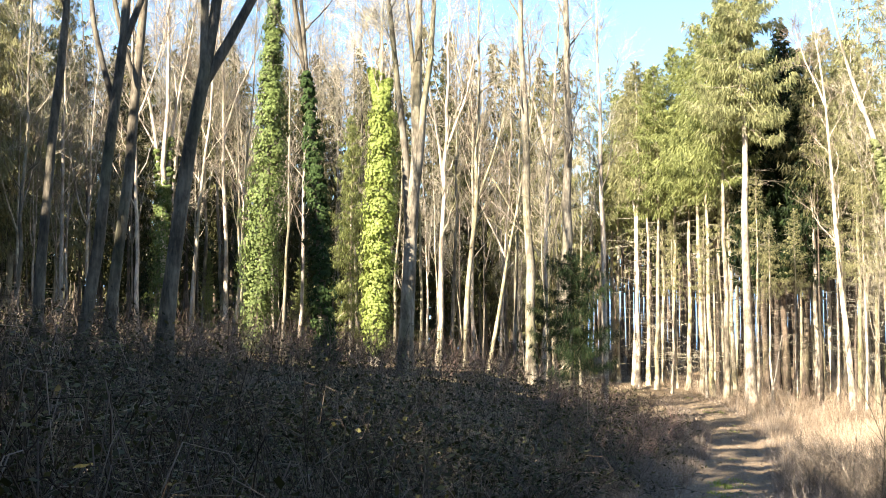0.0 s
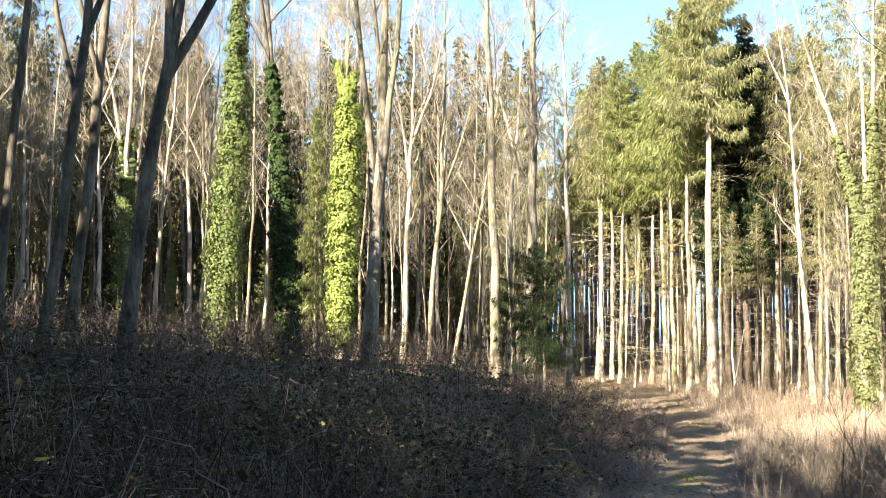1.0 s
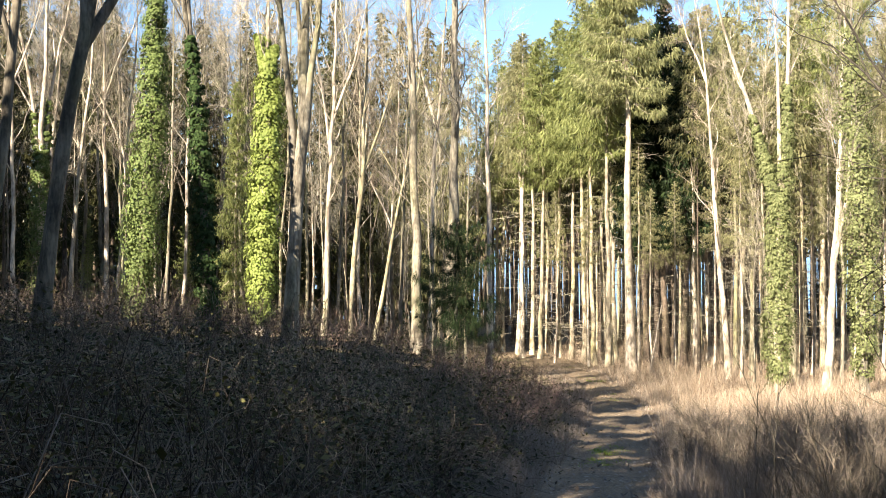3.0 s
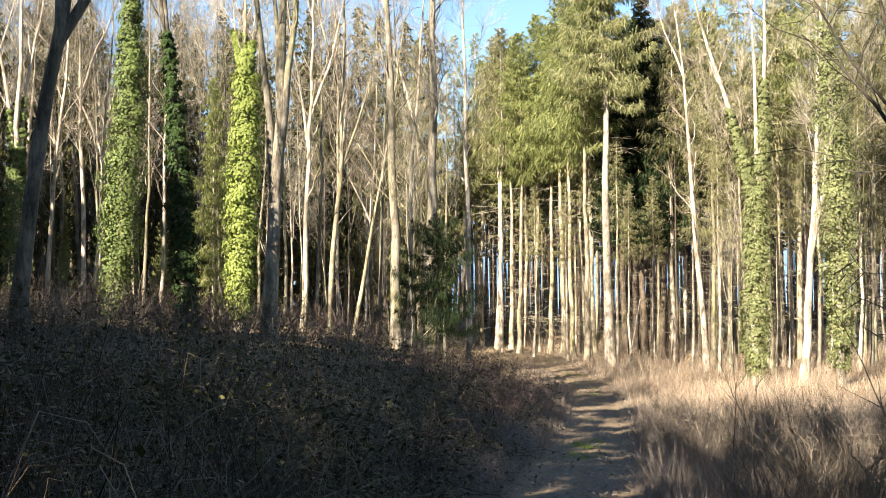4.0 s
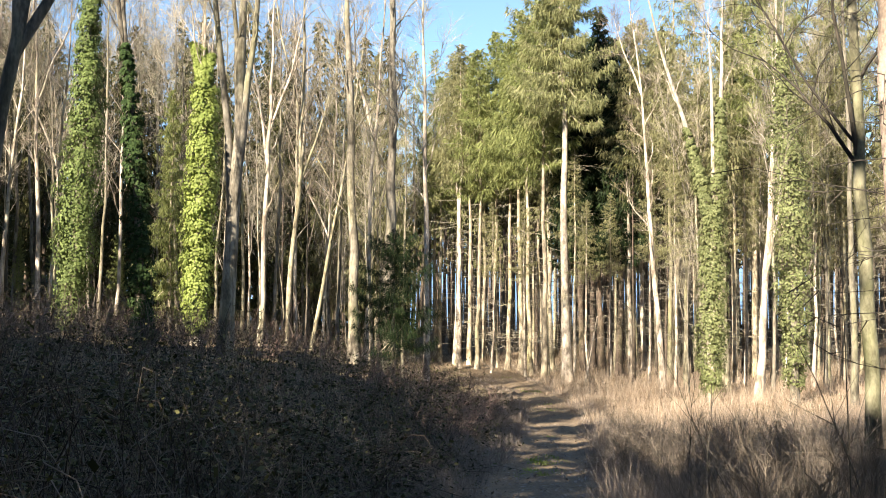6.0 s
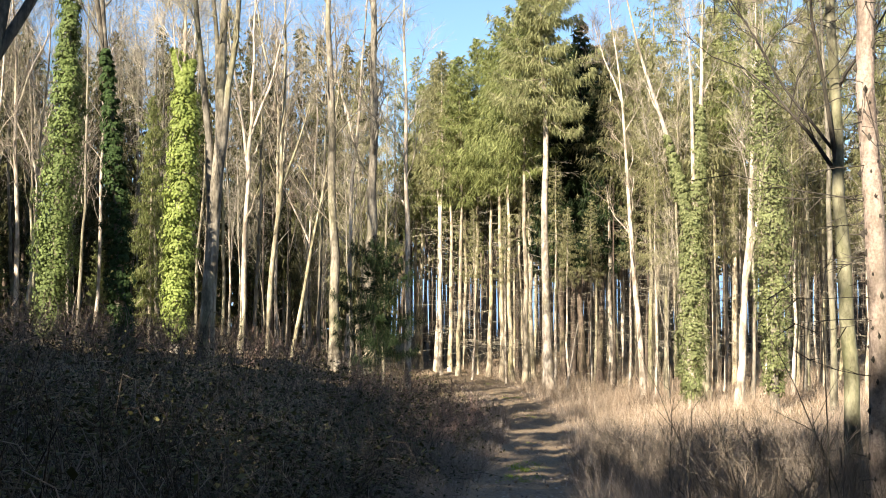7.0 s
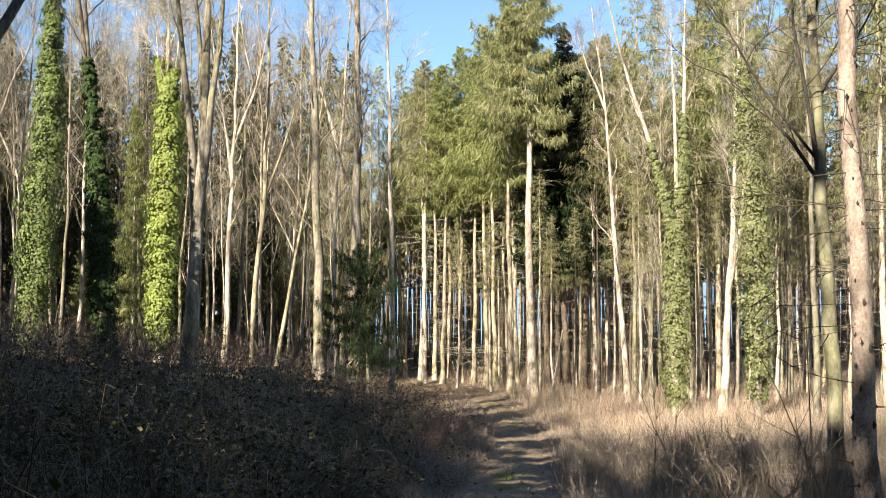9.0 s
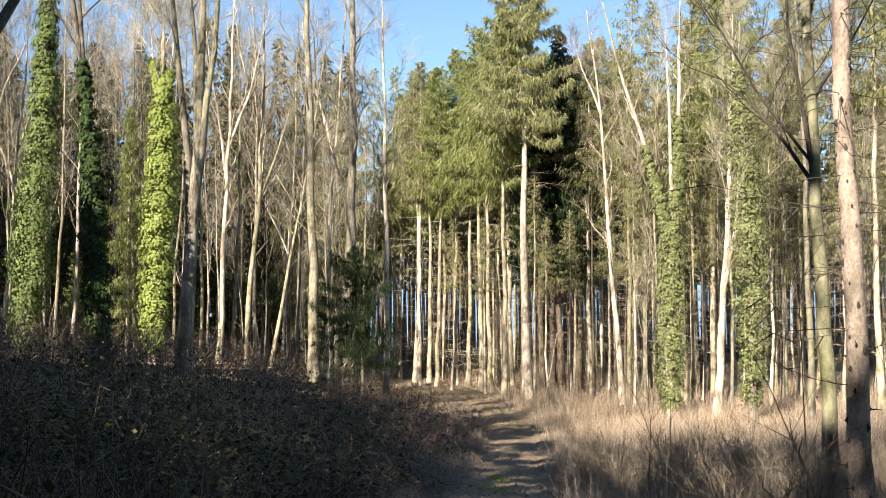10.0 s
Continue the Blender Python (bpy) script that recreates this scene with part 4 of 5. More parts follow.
def far_wood():
    """The depth of the wood: trunks and ragged crowns without number."""
    r = np.random.default_rng(95)
    n = 1300
    b, d = np.radians(np.where(r.random(n) < 0.45, r.uniform(-28, 6, n), r.uniform(6, 37, n))), np.sqrt(r.uniform(110 ** 2, 175 ** 2, n))
    x, y = d * np.sin(b), d * np.cos(b)
    z, h = ground(x, y), r.uniform(14, 19, n)
    t = np.linspace(0, 1, 4)
    stems, crowns = Buf(), Buf()
    lean = r.normal(0, 0.02, (n, 2))
    pts = np.stack([x[:, None] + (lean[:, :1] * h[:, None]) * t, y[:, None] + (lean[:, 1:] * h[:, None]) * t, z[:, None] - 0.3 + h[:, None] * t], -1)
    stems.tubes(pts, np.outer(r.uniform(0.1, 0.2, n), np.array([1, 0.8, 0.55, 0.1])), 5)
    for _ in range(21):
        u = np.where(b > 0.10, r.uniform(0.62, 1.0, n), r.uniform(0.15, 1.0, n))
        a = r.uniform(0, 6.28, n)
        out = np.stack([np.cos(a), np.sin(a), np.zeros(n)], 1)
        c = np.stack([x, y, z + u * h], 1) + out * (r.uniform(0, 2.3, n) * (1.05 - u))[:, None]
        way = unit(out * 0.7 + np.array([0, 0, -0.7]) + r.normal(0, 0.3, (n, 3)))
        kites(crowns, c, way, unit(np.cross(way, r.normal(0, 1, (n, 3)))), r.uniform(0.9, 1.9, n), r.uniform(0.4, 0.8, n))
    # low brush between the trunks
    m = 20000
    b, d = np.radians(r.uniform(-27, 35, m)), np.sqrt(r.uniform(74 ** 2, 170 ** 2, m))
    x, y = d * np.sin(b), d * np.cos(b)
    base = np.stack([x, y, ground(x, y) - 0.05], 1)
    k = np.abs(x - track_x(y)) > 2.5
    way = unit(np.stack([r.normal(0, 0.45, m), r.normal(0, 0.45, m), np.ones(m)], 1))
    brush = Buf()
    spikes(brush, base[k], way[k], unit(np.cross(way, r.normal(0, 1, (m, 3))))[k], (r.uniform(0.4, 1.5, m) * np.clip(d / 80, 1, 2.2))[k], r.uniform(0.03, 0.07, m)[k])
    ob = new("far_wood")
    tagged(ob, "depths of the wood, trunks and olive crowns darkened as in shade", "wood", kind="stuff")
    # Trunks and crowns carry the wood's shade in their colours.
    tagged(part("trunks", stems, BARK_SHADE_TONED, ob), kind="stuff")
    tagged(part("needles", crowns, NEEDLES_SHADE_TONED, ob, smooth=False), kind="stuff")
    tagged(part("brush", brush, TWIG_BROWN, ob, smooth=False), kind="stuff")


far_wood()


def blue_gap_backdrop():
    """A made-up ridge beyond the wood, painted blue for sky between the trunks."""
    m, t, p = nodes_of("sky_blue_backdrop")
    # Haze and sky blue are put into the base colour.
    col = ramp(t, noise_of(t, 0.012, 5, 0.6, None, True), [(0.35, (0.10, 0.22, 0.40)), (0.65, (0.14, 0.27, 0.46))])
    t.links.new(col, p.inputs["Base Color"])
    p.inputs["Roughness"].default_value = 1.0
    a = np.radians(np.linspace(-40, 50, 91))
    k = np.linspace(0, 1, 12)
    ga, gk = np.meshgrid(a, k, indexing="ij")
    d = 1500 + 900 * gk
    z = -60 + (275 + 25 * np.sin(ga * 5 + 1) + 12 * np.sin(ga * 17)) * gk ** 0.8
    b = Buf()
    b.v.append(np.stack([d * np.sin(ga), d * np.cos(ga), z], -1).reshape(-1, 3))
    i = (np.arange(90)[:, None] * 12 + np.arange(11)[None]).ravel()
    b.q.append(np.stack([i, i + 1, i + 13, i + 12], 1))
    tagged(part("backdrop", b, m), "made-up ridge painted sky blue, showing between the trunks", "hill", kind="structure")


blue_gap_backdrop()


# ---- undergrowth ----
def plan_points(r, count, y0, y1, s0, s1, power=1.6, view=True):
    """Points on the ground by a stretch of the plan, thicker towards the near end; s is counted from the track's middle."""
    u = r.random(count)
    y = (y0 ** (1 - power) + u * (y1 ** (1 - power) - y0 ** (1 - power))) ** (1 / (1 - power))
    x = track_x(y) + r.uniform(0, 1, count) * (s1 - s0) + s0
    if view:
        ang = np.degrees(np.arctan2(x, y))
        k = (ang > -23) & (ang < 33.5)
        x, y = x[k], y[k]
    return x, y


def brambles():
    r = np.random.default_rng(91)
    canes, leaves, dead = Buf(), Buf(), Buf()
    x, y = plan_points(r, 82000, 4.5, 48, -30, -1.55, 1.7)
    s = x - track_x(y)
    hump = (0.35 + 0.55 * step(1.2, 3.0, -s)) * (0.8 + 0.35 * np.sin(0.45 * x + 1.0) * np.sin(0.5 * y + 0.4 * x) + 0.65 * np.sin(x * 1.1 + 0.5 + 0.6 * np.sin(y)) * np.sin(y * 0.8 + 0.5 * x) + 0.3 * np.sin(3.1 * x + 2.2 * y) * np.sin(2.3 * y - x))
    hump = np.maximum(hump, 0.12)
    bare = np.sin(0.9 * x + 1.3 * np.sin(0.5 * y)) * np.sin(0.7 * y + 0.8 * np.sin(0.6 * x + 1))
    z = ground(x, y)
    n = len(x)
    a = r.uniform(0, 2 * np.pi, n)
    t = np.linspace(0, 1, 5)
    ln = r.uniform(0.5, 1.5, n)
    pts = np.empty((n, 5, 3))
    pts[:, :, 0] = x[:, None] + np.cos(a)[:, None] * ln[:, None] * t
    pts[:, :, 1] = y[:, None] + np.sin(a)[:, None] * ln[:, None] * t
    pts[:, :, 2] = z[:, None] + (hump * r.uniform(0.7, 1.35, n))[:, None] * np.sin(t * 2.4 + 0.1)
    pts += r.normal(0, 0.03, pts.shape)
    k = r.random(n) < 0.18
    canes.tubes(pts[k], np.outer(r.uniform(0.004, 0.008, k.sum()), np.array([1, 0.95, 0.85, 0.7, 0.4])), 3)
    # leaves along every cane
    for _ in range(8):
        u = r.uniform(0.15, 1.0, n) * 4
        j = np.minimum(u.astype(int), 3)
        c = pts[np.arange(n), j] + (pts[np.arange(n), j + 1] - pts[np.arange(n), j]) * (u - j)[:, None]
        c = c + r.normal(0, 0.07, (n, 3))
        c[:, 2] = np.maximum(c[:, 2], z + 0.03)
        way = unit(r.normal(0, 1, (n, 3)) * np.array([1, 1, 0.45]) + np.array([0, 0, -0.15]))
        side = unit(np.cross(way, np.array([0, 0, 1.0])) + r.normal(0, 0.35, (n, 3)))
        sz = r.uniform(0.035, 0.075, n) * r.choice([1.0, 1.0, 1.6], n) * np.clip(y / 14, 0.75, 1.0)
        m = r.random(n) < 0.05 + 0.25 * np.clip(bare - 0.2, 0, 1)
        top = step(20, 28, y) * step(3.5, 5.5, -s)
        m &= r.random(n) > 0.6 * top
        g = ~m & (r.random(n) > 0.7 * top) & (r.random(n) > 0.15 + 0.75 * np.clip(bare, 0, 1))
        kites(leaves, c[g], way[g], side[g], sz[g], sz[g] * 0.7)
        kites(dead, c[m], way[m], side[m], sz[m] * 0.8, sz[m] * 0.45)
    # a leafier shoulder beside the track
    x, y = plan_points(r, 10000, 12, 36, -6.5, -1.25, 1.2)
    k = np.sin(1.7 * x + 0.6 * y) * np.sin(1.1 * y - 0.7 * x) + r.normal(0, 0.3, len(x)) > -0.15
    x, y = x[k], y[k]
    n = len(x)
    s = x - track_x(y)
    c = np.stack([x, y, ground(x, y) + (0.18 + 0.8 * step(1.2, 2.6, -s)) * r.uniform(0.25, 1.1, n)], 1)
    way = unit(r.normal(0, 1, (n, 3)) * np.array([1, 1, 0.5]) + np.array([0, 0, -0.25]))
    side = unit(np.cross(way, np.array([0, 0, 1.0])) + r.normal(0, 0.3, (n, 3)))
    sz = r.uniform(0.06, 0.12, n)
    kites(leaves, c, way, side, sz, sz * 0.68)
    ob = new("bramble_thicket")
    tagged(ob, "dense shaded bramble thicket with dark leaves and tangled canes", "brambles", kind="stuff")
    tagged(part("canes", canes, CANE, ob), kind="stuff")
    tagged(part("leaves", leaves, BRAMBLE_LEAF, ob, smooth=False), kind="stuff")
    tagged(part("withered_leaves", dead, DEAD_LEAF, ob, smooth=False), kind="stuff")


def arching_canes():
    """Long pale canes that arch over the thicket."""
    r = np.random.default_rng(99)
    x, y = plan_points(r, 1000, 8, 40, -24, -1.6, 1.4)
    n = len(x)
    t = np.linspace(0, 1, 7)
    a, ln, top = r.uniform(0, 2 * np.pi, n), r.uniform(0.8, 2.2, n), r.uniform(0.5, 1.25, n)
    pts = np.empty((n, 7, 3))
    bend = r.normal(0, 0.25, n)
    pts[:, :, 0] = x[:, None] + ln[:, None] * t * np.cos(a[:, None] + bend[:, None] * t)
    pts[:, :, 1] = y[:, None] + ln[:, None] * t * np.sin(a[:, None] + bend[:, None] * t)
    pts[:, :, 2] = ground(x, y)[:, None] + top[:, None] * np.sin(0.15 + t * r.uniform(1.6, 2.7, n)[:, None])
    pts[:, 1:] += r.normal(0, 0.02, (n, 6, 3))
    b = Buf()
    b.tubes(pts, np.outer(r.uniform(0.0025, 0.005, n), np.array([1, 0.95, 0.9, 0.8, 0.7, 0.5, 0.3])), 3)
    tagged(part("arching_canes", b, TWIG_BROWN), "long brown dead canes arching over the brambles", "brambles", kind="stuff")


def dry_stems():
    """Upright dead stems and whippy shoots over the bank."""
    r = np.random.default_rng(92)
    b = Buf()
    x, y = plan_points(r, 3600, 6, 60, -26, -1.8, 1.3)
    k = (y < 47) | (x - track_x(y) < -8)
    x, y = x[k], y[k]
    n = len(x)
    t = np.linspace(0, 1, 5)
    h = r.uniform(0.7, 1.7, n)
    lean = r.normal(0, 0.2, (n, 2))
    bow = r.normal(0, 0.12, (n, 2))
    pts = np.stack([x[:, None] + h[:, None] * (lean[:, :1] * t + bow[:, :1] * np.sin(3 * t)), y[:, None] + h[:, None] * (lean[:, 1:] * t + bow[:, 1:] * np.sin(3 * t)),
                    ground(x, y)[:, None] - 0.03 + h[:, None] * t], -1)
    b.tubes(pts, np.outer(r.uniform(0.004, 0.0085, n), np.array([1, 0.9, 0.75, 0.55, 0.3])), 3)
    tw, tr = [], []
    for i in range(n):
        for _ in range(2):
            p, d = along(pts[i], r.uniform(0.35, 0.95))
            tw.append(path_of(r, p, unit(d + r.normal(0, 0.5, 3)), r.uniform(0.15, 0.5), 3, 0.15, 0.05))
            tr.append(np.array([0.004, 0.003, 0.002]))
    b.tubes(tw, tr, 3)
    x, y = plan_points(r, 47000, 6, 60, -28, -1.5, 1.15)
    k = (y < 47) | (x - track_x(y) < -8)
    x, y = x[k], y[k]
    n = len(x)
    base = np.stack([x, y, ground(x, y) + r.uniform(0, 0.5, n)], 1)
    way = unit(np.stack([r.normal(0, 0.9, n), r.normal(0, 0.9, n), np.ones(n)], 1))
    spikes(b, base, way, unit(np.cross(way, r.normal(0, 1, (n, 3)))), r.uniform(0.25, 0.9, n), r.uniform(0.005, 0.011, n))
    tagged(part("dry_stems", b, CANE), "dead upright stems and shoots standing in the undergrowth", "stems", kind="stuff")


def grass(name, label, mat, count, y0, y1, s0, s1, h0, h1, seed, power=1.2, lean=0.35, wide=0.012, keep=None, view=True):
    r = np.random.default_rng(seed)
    x, y = plan_points(r, count, y0, y1, s0, s1, power, view)
    x = x + 0.12 * np.sin(x * 9) + r.normal(0, 0.05, len(x))
    s = x - track_x(y)
    k = np.sin(x * 1.3 + 0.7 * y) * np.sin(0.9 * y - 0.5 * x) + r.normal(0, 0.5, len(x)) > -0.75
    if keep is not None:
        k &= keep(x, y, s)
    x, y, s = x[k], y[k], s[k]
    n = len(x)
    z = ground(x, y) - 0.02
    clump = 0.75 + 0.45 * np.sin(x * 0.8 + 1) * np.sin(y * 0.6 + 2)
    h = r.uniform(h0, h1, n) * clump
    way = unit(np.stack([r.normal(0, lean, n), r.normal(0, lean, n), np.ones(n)], 1))
    a = r.uniform(0, np.pi, n)
    side = np.stack([np.cos(a), np.sin(a), np.zeros(n)], 1)
    w = wide * r.uniform(0.6, 1.5, n) * np.clip(y / 25, 0.8, 2.2)
    b = Buf()
    base = np.stack([x, y, z], 1)
    spikes(b, base, way, side, h, w)
    top = base + way * (h * 0.55)[:, None]
    m = r.random(n) < 0.4
    bent = unit(way + r.normal(0, 0.7, (n, 3)) + np.array([0, 0, -0.2]))
    spikes(b, top[m], bent[m], side[m], h[m] * 0.5, w[m] * 0.8)
    tagged(part(name, b, mat, smooth=False), label, "grass", kind="stuff")


brambles()
arching_canes()
dry_stems()
grass("tall_dry_grass", "tall pale dry grass between track and wood", STRAW, 165000, 26, 82, 1.25, 46, 0.35, 1.1, 101, 0.9, 0.4, 0.008)
grass("grey_dry_grass", "tall grey-brown dry grass and weeds in shade", STRAW_GREY, 128000, 9, 36, 1.15, 17, 0.3, 0.95, 102, 1.15, 0.5, 0.006)
grass("bank_grass", "matted brown dry grass on the bank beside the track", STRAW_GREY, 34000, 14, 50, -4.0, -0.95, 0.25, 0.85, 103, 1.1, 0.55, 0.009)
grass("short_dry_grass", "short bleached grass along the sunny track", STRAW, 48000, 42, 98, -7.5, 7.0, 0.05, 0.2, 104, 0.9, 0.7, 0.014,
      lambda x, y, s: (np.abs(np.abs(s) - 0.62) > 0.22 + 0.12 * np.sin(1.7 * y)) | (y > 48 + 3 * np.sin(3 * x)))
grass("track_middle_grass", "short green grass on the middle strip of the track", MOSS, 22000, 18, 70, -0.4, 0.4, 0.07, 0.15, 105, 1.3, 0.7, 0.012,
      lambda x, y, s: (np.abs(y - 26.6) + 2 * np.abs(s) < 1.6) | (np.sin(y * 0.55 + 1.0) + 0.5 * np.sin(y * 1.7) > 0.9))


# ---- shrubs, saplings and fallen wood ----
def shrub(place, height, spread, stems, seed, material, label, twig_n=14, name="shrub", thick=0.008):
    """Bare twiggy bush: stems from one root, each with its shoots."""
    r = np.random.default_rng(seed)
    ob = new(name)
    tagged(ob, label, "bush", "leafless bushes")
    spray = Buf()
    for i in range(stems):
        a = r.uniform(0, 6.28)
        way = unit(np.array([math.cos(a) * spread, math.sin(a) * spread, 1.0]))
        pts = path_of(r, (0.08 * math.cos(a), 0.08 * math.sin(a), -0.05), way, height * r.uniform(0.6, 1.1), 7, 0.12, 0.05)
        b = Buf()
        b.tubes(pts[None], (thick * r.uniform(0.7, 1.3) * np.linspace(1, 0.3, 7))[None], 4)
        part("stem", b, material, ob)
        base, ways = [], []
        for _ in range(twig_n):
            p, d = along(pts, r.uniform(0.2, 0.98))
            base.append(p)
            ways.append(unit(d + r.normal(0, 0.5, 3)))
        base, ways = np.array(base), np.array(ways)
        for _ in range(3):
            ln = r.uniform(0.12, 0.42, len(base)) * height / 1.4
            spikes(spray, base, ways, unit(np.cross(ways, r.normal(0, 1, base.shape))), ln, np.full(len(base), 0.008))
            base = base + ways * (ln * 0.5)[:, None]
            ways = unit(ways + r.normal(0, 0.5, base.shape))
    tagged(part("fine_branchwork", spray, material, ob), kind="stuff")
    ob.location = place
    return ob


def whip(place, height, lean, bow, seed, material, label, thick=0.011, twigs=6):
    """A single thin sapling."""
    r = np.random.default_rng(seed)
    ob = new("sapling")
    tagged(ob, label, "sapling", "thin saplings")
    t = np.linspace(0, 1, 12)
    pts = np.stack([lean[0] * t + bow * np.sin(np.pi * t), lean[1] * t, height * t - 0.05], 1) + np.cumsum(r.normal(0, 0.012, (12, 3)), 0) * (t > 0)[:, None]
    b = Buf()
    b.tubes(pts[None], (thick * np.linspace(1, 0.25, 12))[None], 5)
    main = part("stem", b, material, ob)
    for _ in range(twigs):
        p, d = along(pts, r.uniform(0.35, 0.97))
        c = path_of(r, p, unit(d + r.normal(0, 0.4, 3)), height * r.uniform(0.12, 0.32), 5, 0.14, 0.06)
        b = Buf()
        b.tubes(c[None], (thick * 0.45 * np.linspace(1, 0.3, 5))[None], 4)
        part("shoot", b, material, main)
    ob.location = place
    return ob


DARK_TWIG = "dark leafless sapling rising from the dry grass"
for b, d, h, lx, bw, sd in ((19.7, 16, 1.9, 0.1, 0.02, 1), (21.9, 12, 2.6, -1.0, 0.05, 2), (21.2, 13, 1.7, -0.1, -0.1, 3), (23.2, 11, 1.5, -0.25, 0.1, 4), (26.7, 11, 3.4, -0.1, 0.04, 5),
                         (24.5, 10, 1.5, -0.8, 0.0, 6), (29.0, 9, 2.2, -0.9, 0.1, 7), (18.2, 20, 1.6, 0.2, 0.0, 8), (25.4, 14, 1.4, -0.3, 0.05, 9)):
    whip(spot(b, d), h, (lx, 0.1), bw, 300 + sd, BARK_DARK, DARK_TWIG, 0.006 + 0.003 * (sd % 2))
for b, d, h, lx, bw, sd in ((-17.5, 8.5, 1.3, 0.25, 0.08, 1), (-15.2, 8, 1.5, 0.1, -0.14, 2), (-18.9, 9.5, 1.3, 0.3, 0.05, 3), (-13.0, 9, 1.2, 0.35, 0.1, 4), (-6.3, 9, 1.4, 0.25, 0.05, 5), (-8.6, 11, 1.3, 0.1, 0.06, 6),
                         (-5.4, 10, 1.6, 0.35, -0.1, 7), (-2.0, 12, 1.3, 0.2, 0.1, 8), (0.6, 13, 1.4, -0.1, 0.1, 9), (2.8, 20, 1.9, 0.1, 0.02, 10), (3.6, 22, 1.8, -0.1, 0.05, 11), (-11.0, 12, 1.4, 0.15, 0.1, 12), (1.8, 17, 1.8, 0.3, 0.1, 13), (4.4, 19, 1.9, 0.15, -0.08, 14), (5.2, 21, 1.6, -0.25, 0.1, 15), (6.1, 22, 2.0, 0.3, 0.06, 16), (6.8, 24, 1.7, -0.1, 0.1, 17), (7.6, 25, 1.5, 0.2, -0.1, 18), (4.8, 26, 1.9, 0.1, 0.1, 19), (3.0, 16, 1.4, 0.4, 0.1, 20), (8.3, 27, 1.3, 0.3, 0.05, 21), (5.6, 24, 1.9, 0.3, 0.12, 22), (6.4, 25.5, 1.7, -0.3, 0.1, 23), (7.2, 27, 1.6, 0.4, -0.1, 24), (4.0, 23, 1.8, 0.5, 0.15, 25), (7.9, 29, 1.5, -0.2, 0.12, 26), (8.6, 31, 1.4, 0.35, 0.1, 27)):
    whip(spot(b, d), h, (lx, 0.1), bw, 330 + sd, TWIG_BROWN, "thin pale dead stem standing in the brambles", 0.009, 4)
for b, d, h, sp, st, sd in ((17.2, 27, 1.0, 0.7, 12, 1), (18.4, 25, 1.1, 0.7, 12, 2), (19.8, 24, 1.0, 0.8, 12, 3), (21.3, 22, 1.2, 0.7, 12, 4), (23.0, 20, 1.2, 0.7, 14, 5), (24.8, 19, 1.2, 0.7, 14, 6), (26.3, 17, 1.1, 0.7, 12, 7),
                         (20.6, 18, 0.9, 0.8, 12, 8), (22.4, 15, 0.9, 0.8, 12, 9), (18.9, 18, 0.8, 0.8, 12, 10), (24.2, 13.5, 0.9, 0.8, 12, 11), (16.6, 23, 0.7, 0.9, 10, 12)):
    shrub(spot(b, d), h * 1.15, sp, st + 4, 360 + sd, TWIG_BROWN, "low brown leafless bush in the tall dry grass", 26)
for b, d, h, sp, st, sd in ((4.2, 31, 1.5, 0.6, 10, 1), (5.6, 33, 1.4, 0.7, 10, 2), (7.0, 36, 1.5, 0.6, 12, 3), (8.1, 40, 1.4, 0.7, 12, 4), (6.2, 28, 1.2, 0.7, 10, 5), (8.4, 33, 1.1, 0.7, 10, 6), (2.4, 34, 1.6, 0.5, 10, 7),
                         (9.2, 46, 1.5, 0.7, 12, 8), (7.6, 30, 1.2, 0.8, 12, 13), (9.0, 31, 1.0, 0.8, 12, 14), (9.6, 36, 1.2, 0.8, 12, 15), (8.9, 38, 1.4, 0.7, 12, 16), (9.9, 41, 1.2, 0.8, 12, 17), (7.9, 44, 1.5, 0.7, 12, 18), (10.2, 45, 1.1, 0.8, 12, 19), (0.2, 36, 1.5, 0.6, 10, 9), (-7.5, 33, 1.5, 0.6, 12, 10), (-4.0, 34, 1.3, 0.7, 12, 11), (-10.6, 33, 1.4, 0.7, 12, 12), (9.4, 33, 1.0, 0.8, 12, 20), (9.9, 35.5, 1.1, 0.8, 12, 21), (10.2, 38, 1.1, 0.8, 12, 22), (8.2, 28, 1.2, 0.7, 12, 23), (8.9, 29, 0.9, 0.8, 12, 24), (6.8, 32, 1.5, 0.6, 12, 25), (5.0, 29, 1.4, 0.6, 12, 26)):
    shrub(spot(b, d), h, sp, st, 390 + sd, TWIG_RED, "leafless reddish-brown bush on the bank", 14, "shrub", 0.009)


def fallen_branch(place, length, turn, seed, label):
    r = np.random.default_rng(seed)
    ob = new("fallen_branch")
    tagged(ob, label, "branch")
    pts = path_of(r, (0, 0, 0), (1, 0, 0.12), length, 10, 0.12, 0.0)
    b = Buf()
    b.tubes(pts[None], np.linspace(0.024, 0.008, 10)[None], 6)
    main = part("stem", b, BARK_THIN, ob)
    for _ in range(5):
        p, d = along(pts, r.uniform(0.3, 0.95))
        c = path_of(r, p, unit(d + r.normal(0, 0.6, 3)), length * 0.2, 5, 0.15)
        b = Buf()
        b.tubes(c[None], np.linspace(0.009, 0.003, 5)[None], 4)
        part("shoot", b, BARK_THIN, main)
    ob.location, ob.rotation_euler = place, (0, 0, radians(turn))


fallen_branch(spot(-20.0, 12) + Vector((0, 0, 0.75)), 1.5, 12, 420, "pale broken branch lying on the brambles")
fallen_branch(spot(9.3, 26) + Vector((0, 0, 0.25)), 1.2, -30, 421, "pale dead branch lying on the bank beside the track")
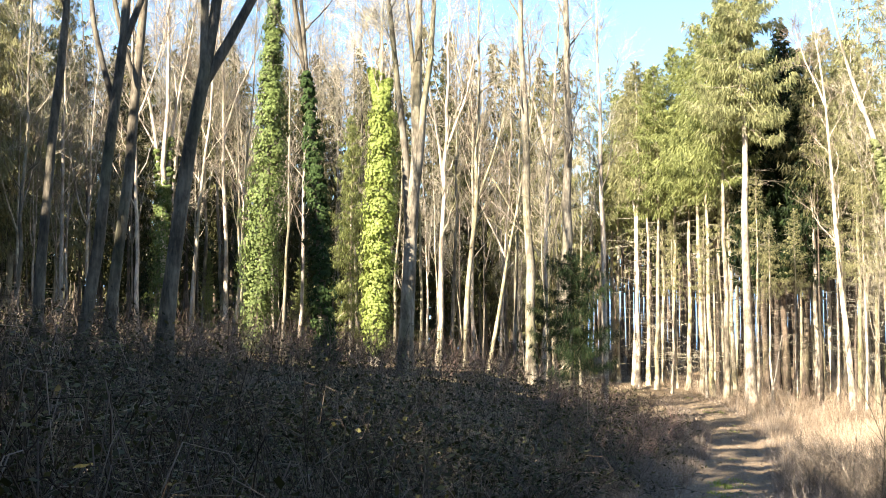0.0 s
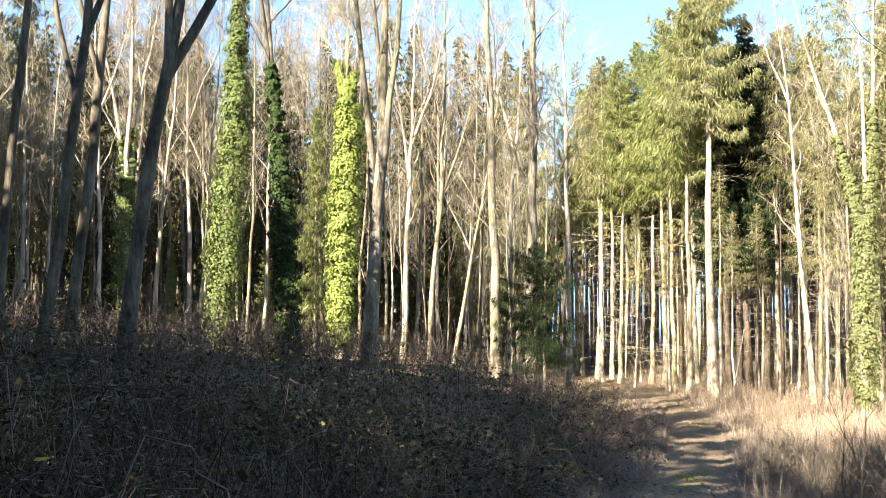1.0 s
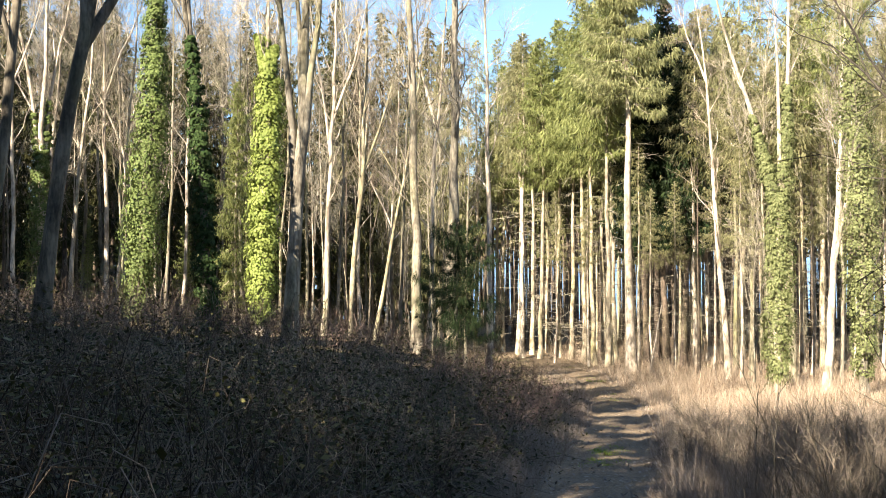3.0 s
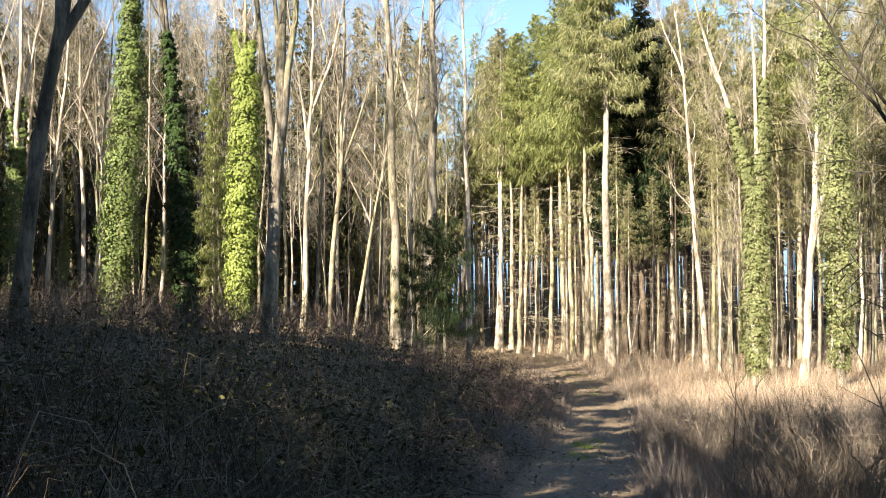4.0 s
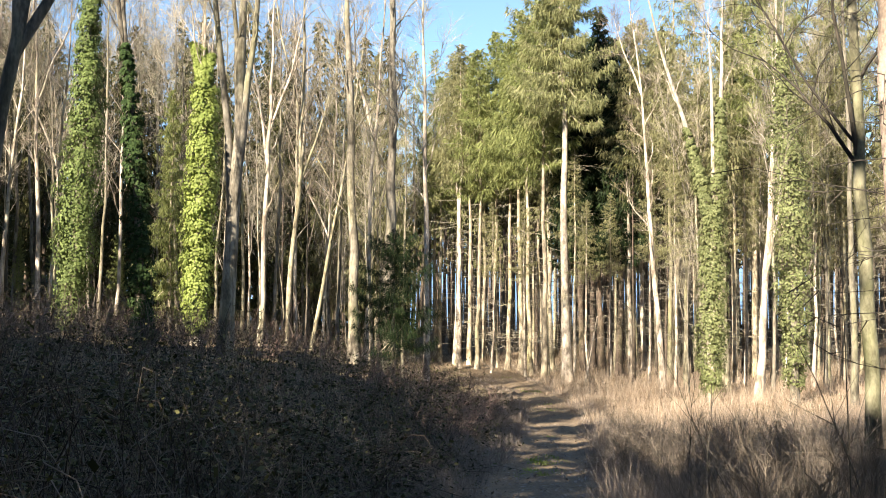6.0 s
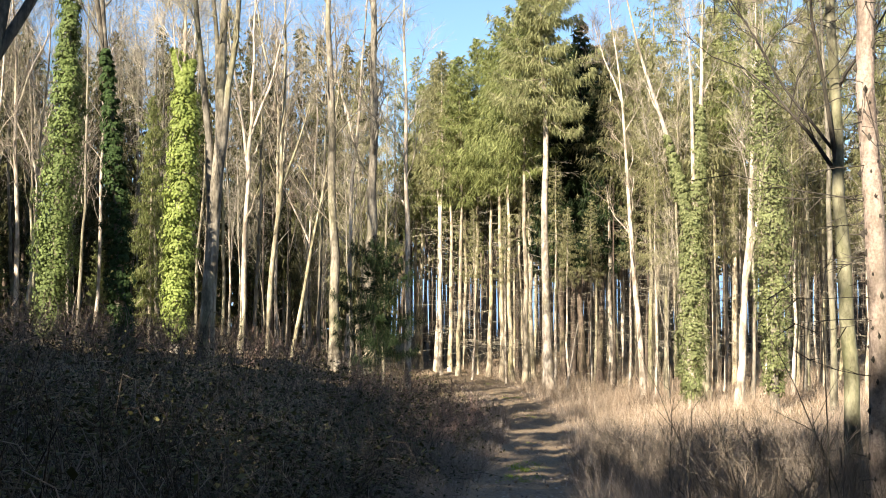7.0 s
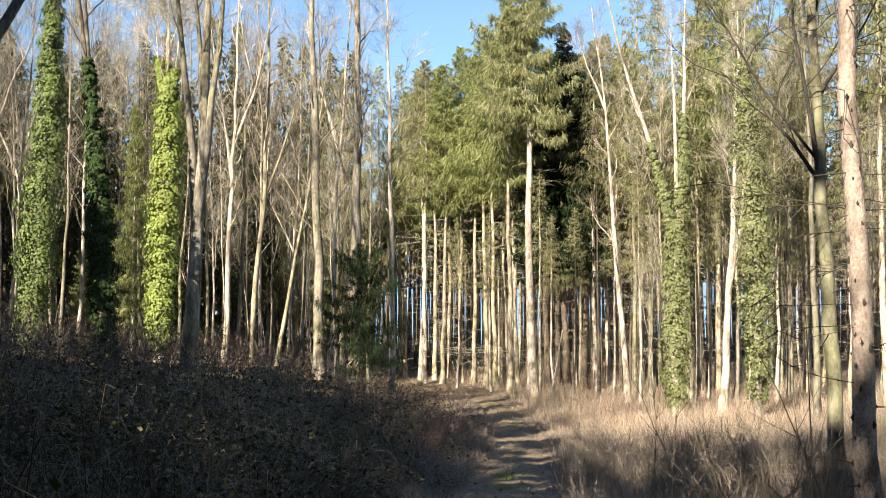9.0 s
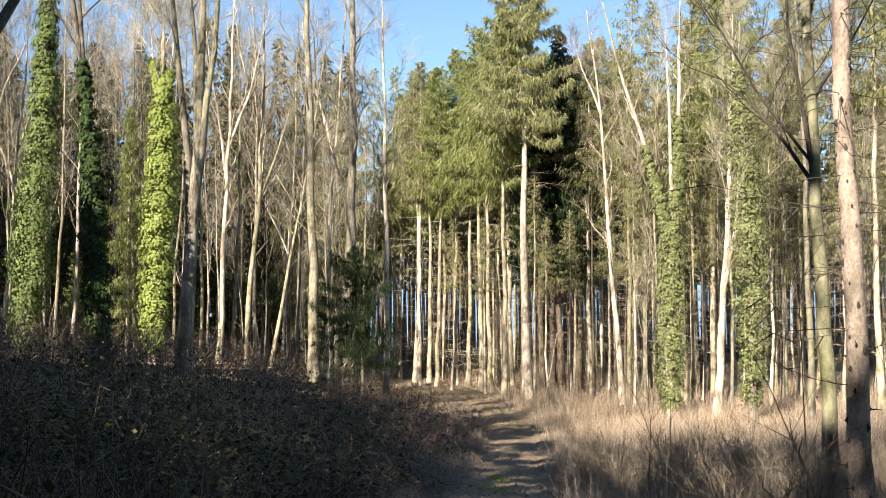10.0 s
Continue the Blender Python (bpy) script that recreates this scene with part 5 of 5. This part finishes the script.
for i, (b, d, turn) in enumerate(((12.6, 70, 20), (15.2, 69, -15), (17.0, 66, 30), (11.2, 79, 5), (14.0, 74, -25))):
    fallen_branch(spot(b, d) + Vector((0, 0, 0.12)), 3.0, turn, 430 + i, "dry brash lying under the spruces")


def leaning_pole(place, top, radius, seed, label):
    """A dead thin stem that has tipped against its neighbours."""
    r = np.random.default_rng(seed)
    ob = new("leaning_pole")
    tagged(ob, label, "dead tree")
    t = np.linspace(0, 1, 9)
    pts = np.outer(t, np.array(top)) + np.array([0, 0, -0.1]) + np.cumsum(r.normal(0, 0.012, (9, 3)), 0)
    b = Buf()
    b.tubes(pts[None], (radius * np.linspace(1, 0.5, 9))[None], 7)
    stem = part("stem", b, BARK_PALE, ob)
    for _ in range(6):
        p, d = along(pts, r.uniform(0.3, 0.95))
        c = path_of(r, p, unit(d + r.normal(0, 0.8, 3)), r.uniform(0.2, 0.6), 4, 0.15)
        b = Buf()
        b.tubes(c[None], np.linspace(0.012, 0.005, 4)[None], 4)
        part("shoot", b, BARK_PALE, stem)
    ob.location = place


def forked_stump(place, height, seed, label):
    """Dead broken sapling that ends in a fork."""
    r = np.random.default_rng(seed)
    ob = new("forked_stump")
    tagged(ob, label, "dead tree")
    stem = path_of(r, (0, 0, -0.05), (0.12, 0, 1), height, 6, 0.08)
    b = Buf()
    b.tubes(stem[None], np.linspace(0.03, 0.022, 6)[None], 7)
    foot = part("stem", b, BARK_BLACK, ob)
    for lean in (-0.9, 0.8):
        b = Buf()
        b.tubes(path_of(r, stem[-1], (lean, 0.1, 0.8), height * 0.38, 5, 0.12)[None], np.linspace(0.02, 0.008, 5)[None], 6)
        part("prong", b, BARK_BLACK, foot)
    ob.location = place


leaning_pole(spot(14.95, 63.5), (0.75, 0.4, 3.6), 0.06, 440, "thin pale dead pole leaning among the spruce trunks")
leaning_pole(spot(20.2, 52), (0.9, 0.3, 2.2), 0.07, 441, "pale dead pole leaning beside the ivy-clad tree")
forked_stump(spot(25.6, 14.5), 0.62, 442, "dark broken sapling ending in a fork")

# ---- verges, weeds and litter ----
grass("verge_grass", "ragged dry grass along both edges of the track", STRAW_GREY, 70000, 12, 66, -2.1, 2.1, 0.06, 0.38, 106, 1.2, 0.8, 0.009,
      lambda x, y, s: np.abs(s) > 0.92 + 0.22 * np.sin(y * 1.9 + np.sign(s)) * np.sin(y * 0.7))


def weeds():
    """Dark standing weeds among the dry grass."""
    r = np.random.default_rng(97)
    b = Buf()
    x, y = plan_points(r, 60000, 9, 34, 1.6, 16, 1.1)
    k = np.sin(x * 0.9 + 1.2) * np.sin(y * 0.55) + r.normal(0, 0.35, len(x)) > -0.1
    x, y = x[k], y[k]
    n = len(x)
    base = np.stack([x, y, ground(x, y) + r.uniform(0, 0.45, n)], 1)
    way = unit(np.stack([r.normal(0, 0.5, n), r.normal(0, 0.5, n), np.ones(n)], 1))
    spikes(b, base, way, unit(np.cross(way, r.normal(0, 1, (n, 3)))), r.uniform(0.2, 0.75, n), r.uniform(0.005, 0.010, n))
    tagged(part("standing_weeds", b, TWIG_BROWN, smooth=False), "brown withered weeds among the dry grass", "weeds", kind="stuff")


def leaf_litter():
    r = np.random.default_rng(98)
    b = Buf()
    x, y = plan_points(r, 5000, 14, 90, -3.0, 3.0, 1.2)
    n = len(x)
    base = np.stack([x, y, ground(x, y) + 0.045], 1)
    way = unit(np.stack([r.normal(0, 1, n), r.normal(0, 1, n), r.normal(0.15, 0.25, n)], 1))
    side = unit(np.cross(way, np.array([0, 0, 1.0])) + r.normal(0, 0.2, (n, 3)))
    kites(b, base, way, side, r.uniform(0.05, 0.12, n), r.uniform(0.03, 0.07, n))
    tagged(part("leaf_litter", b, STRAW_GREY, smooth=False), "dead leaves strewn over the track", "leaves", kind="stuff")


weeds()
leaf_litter()
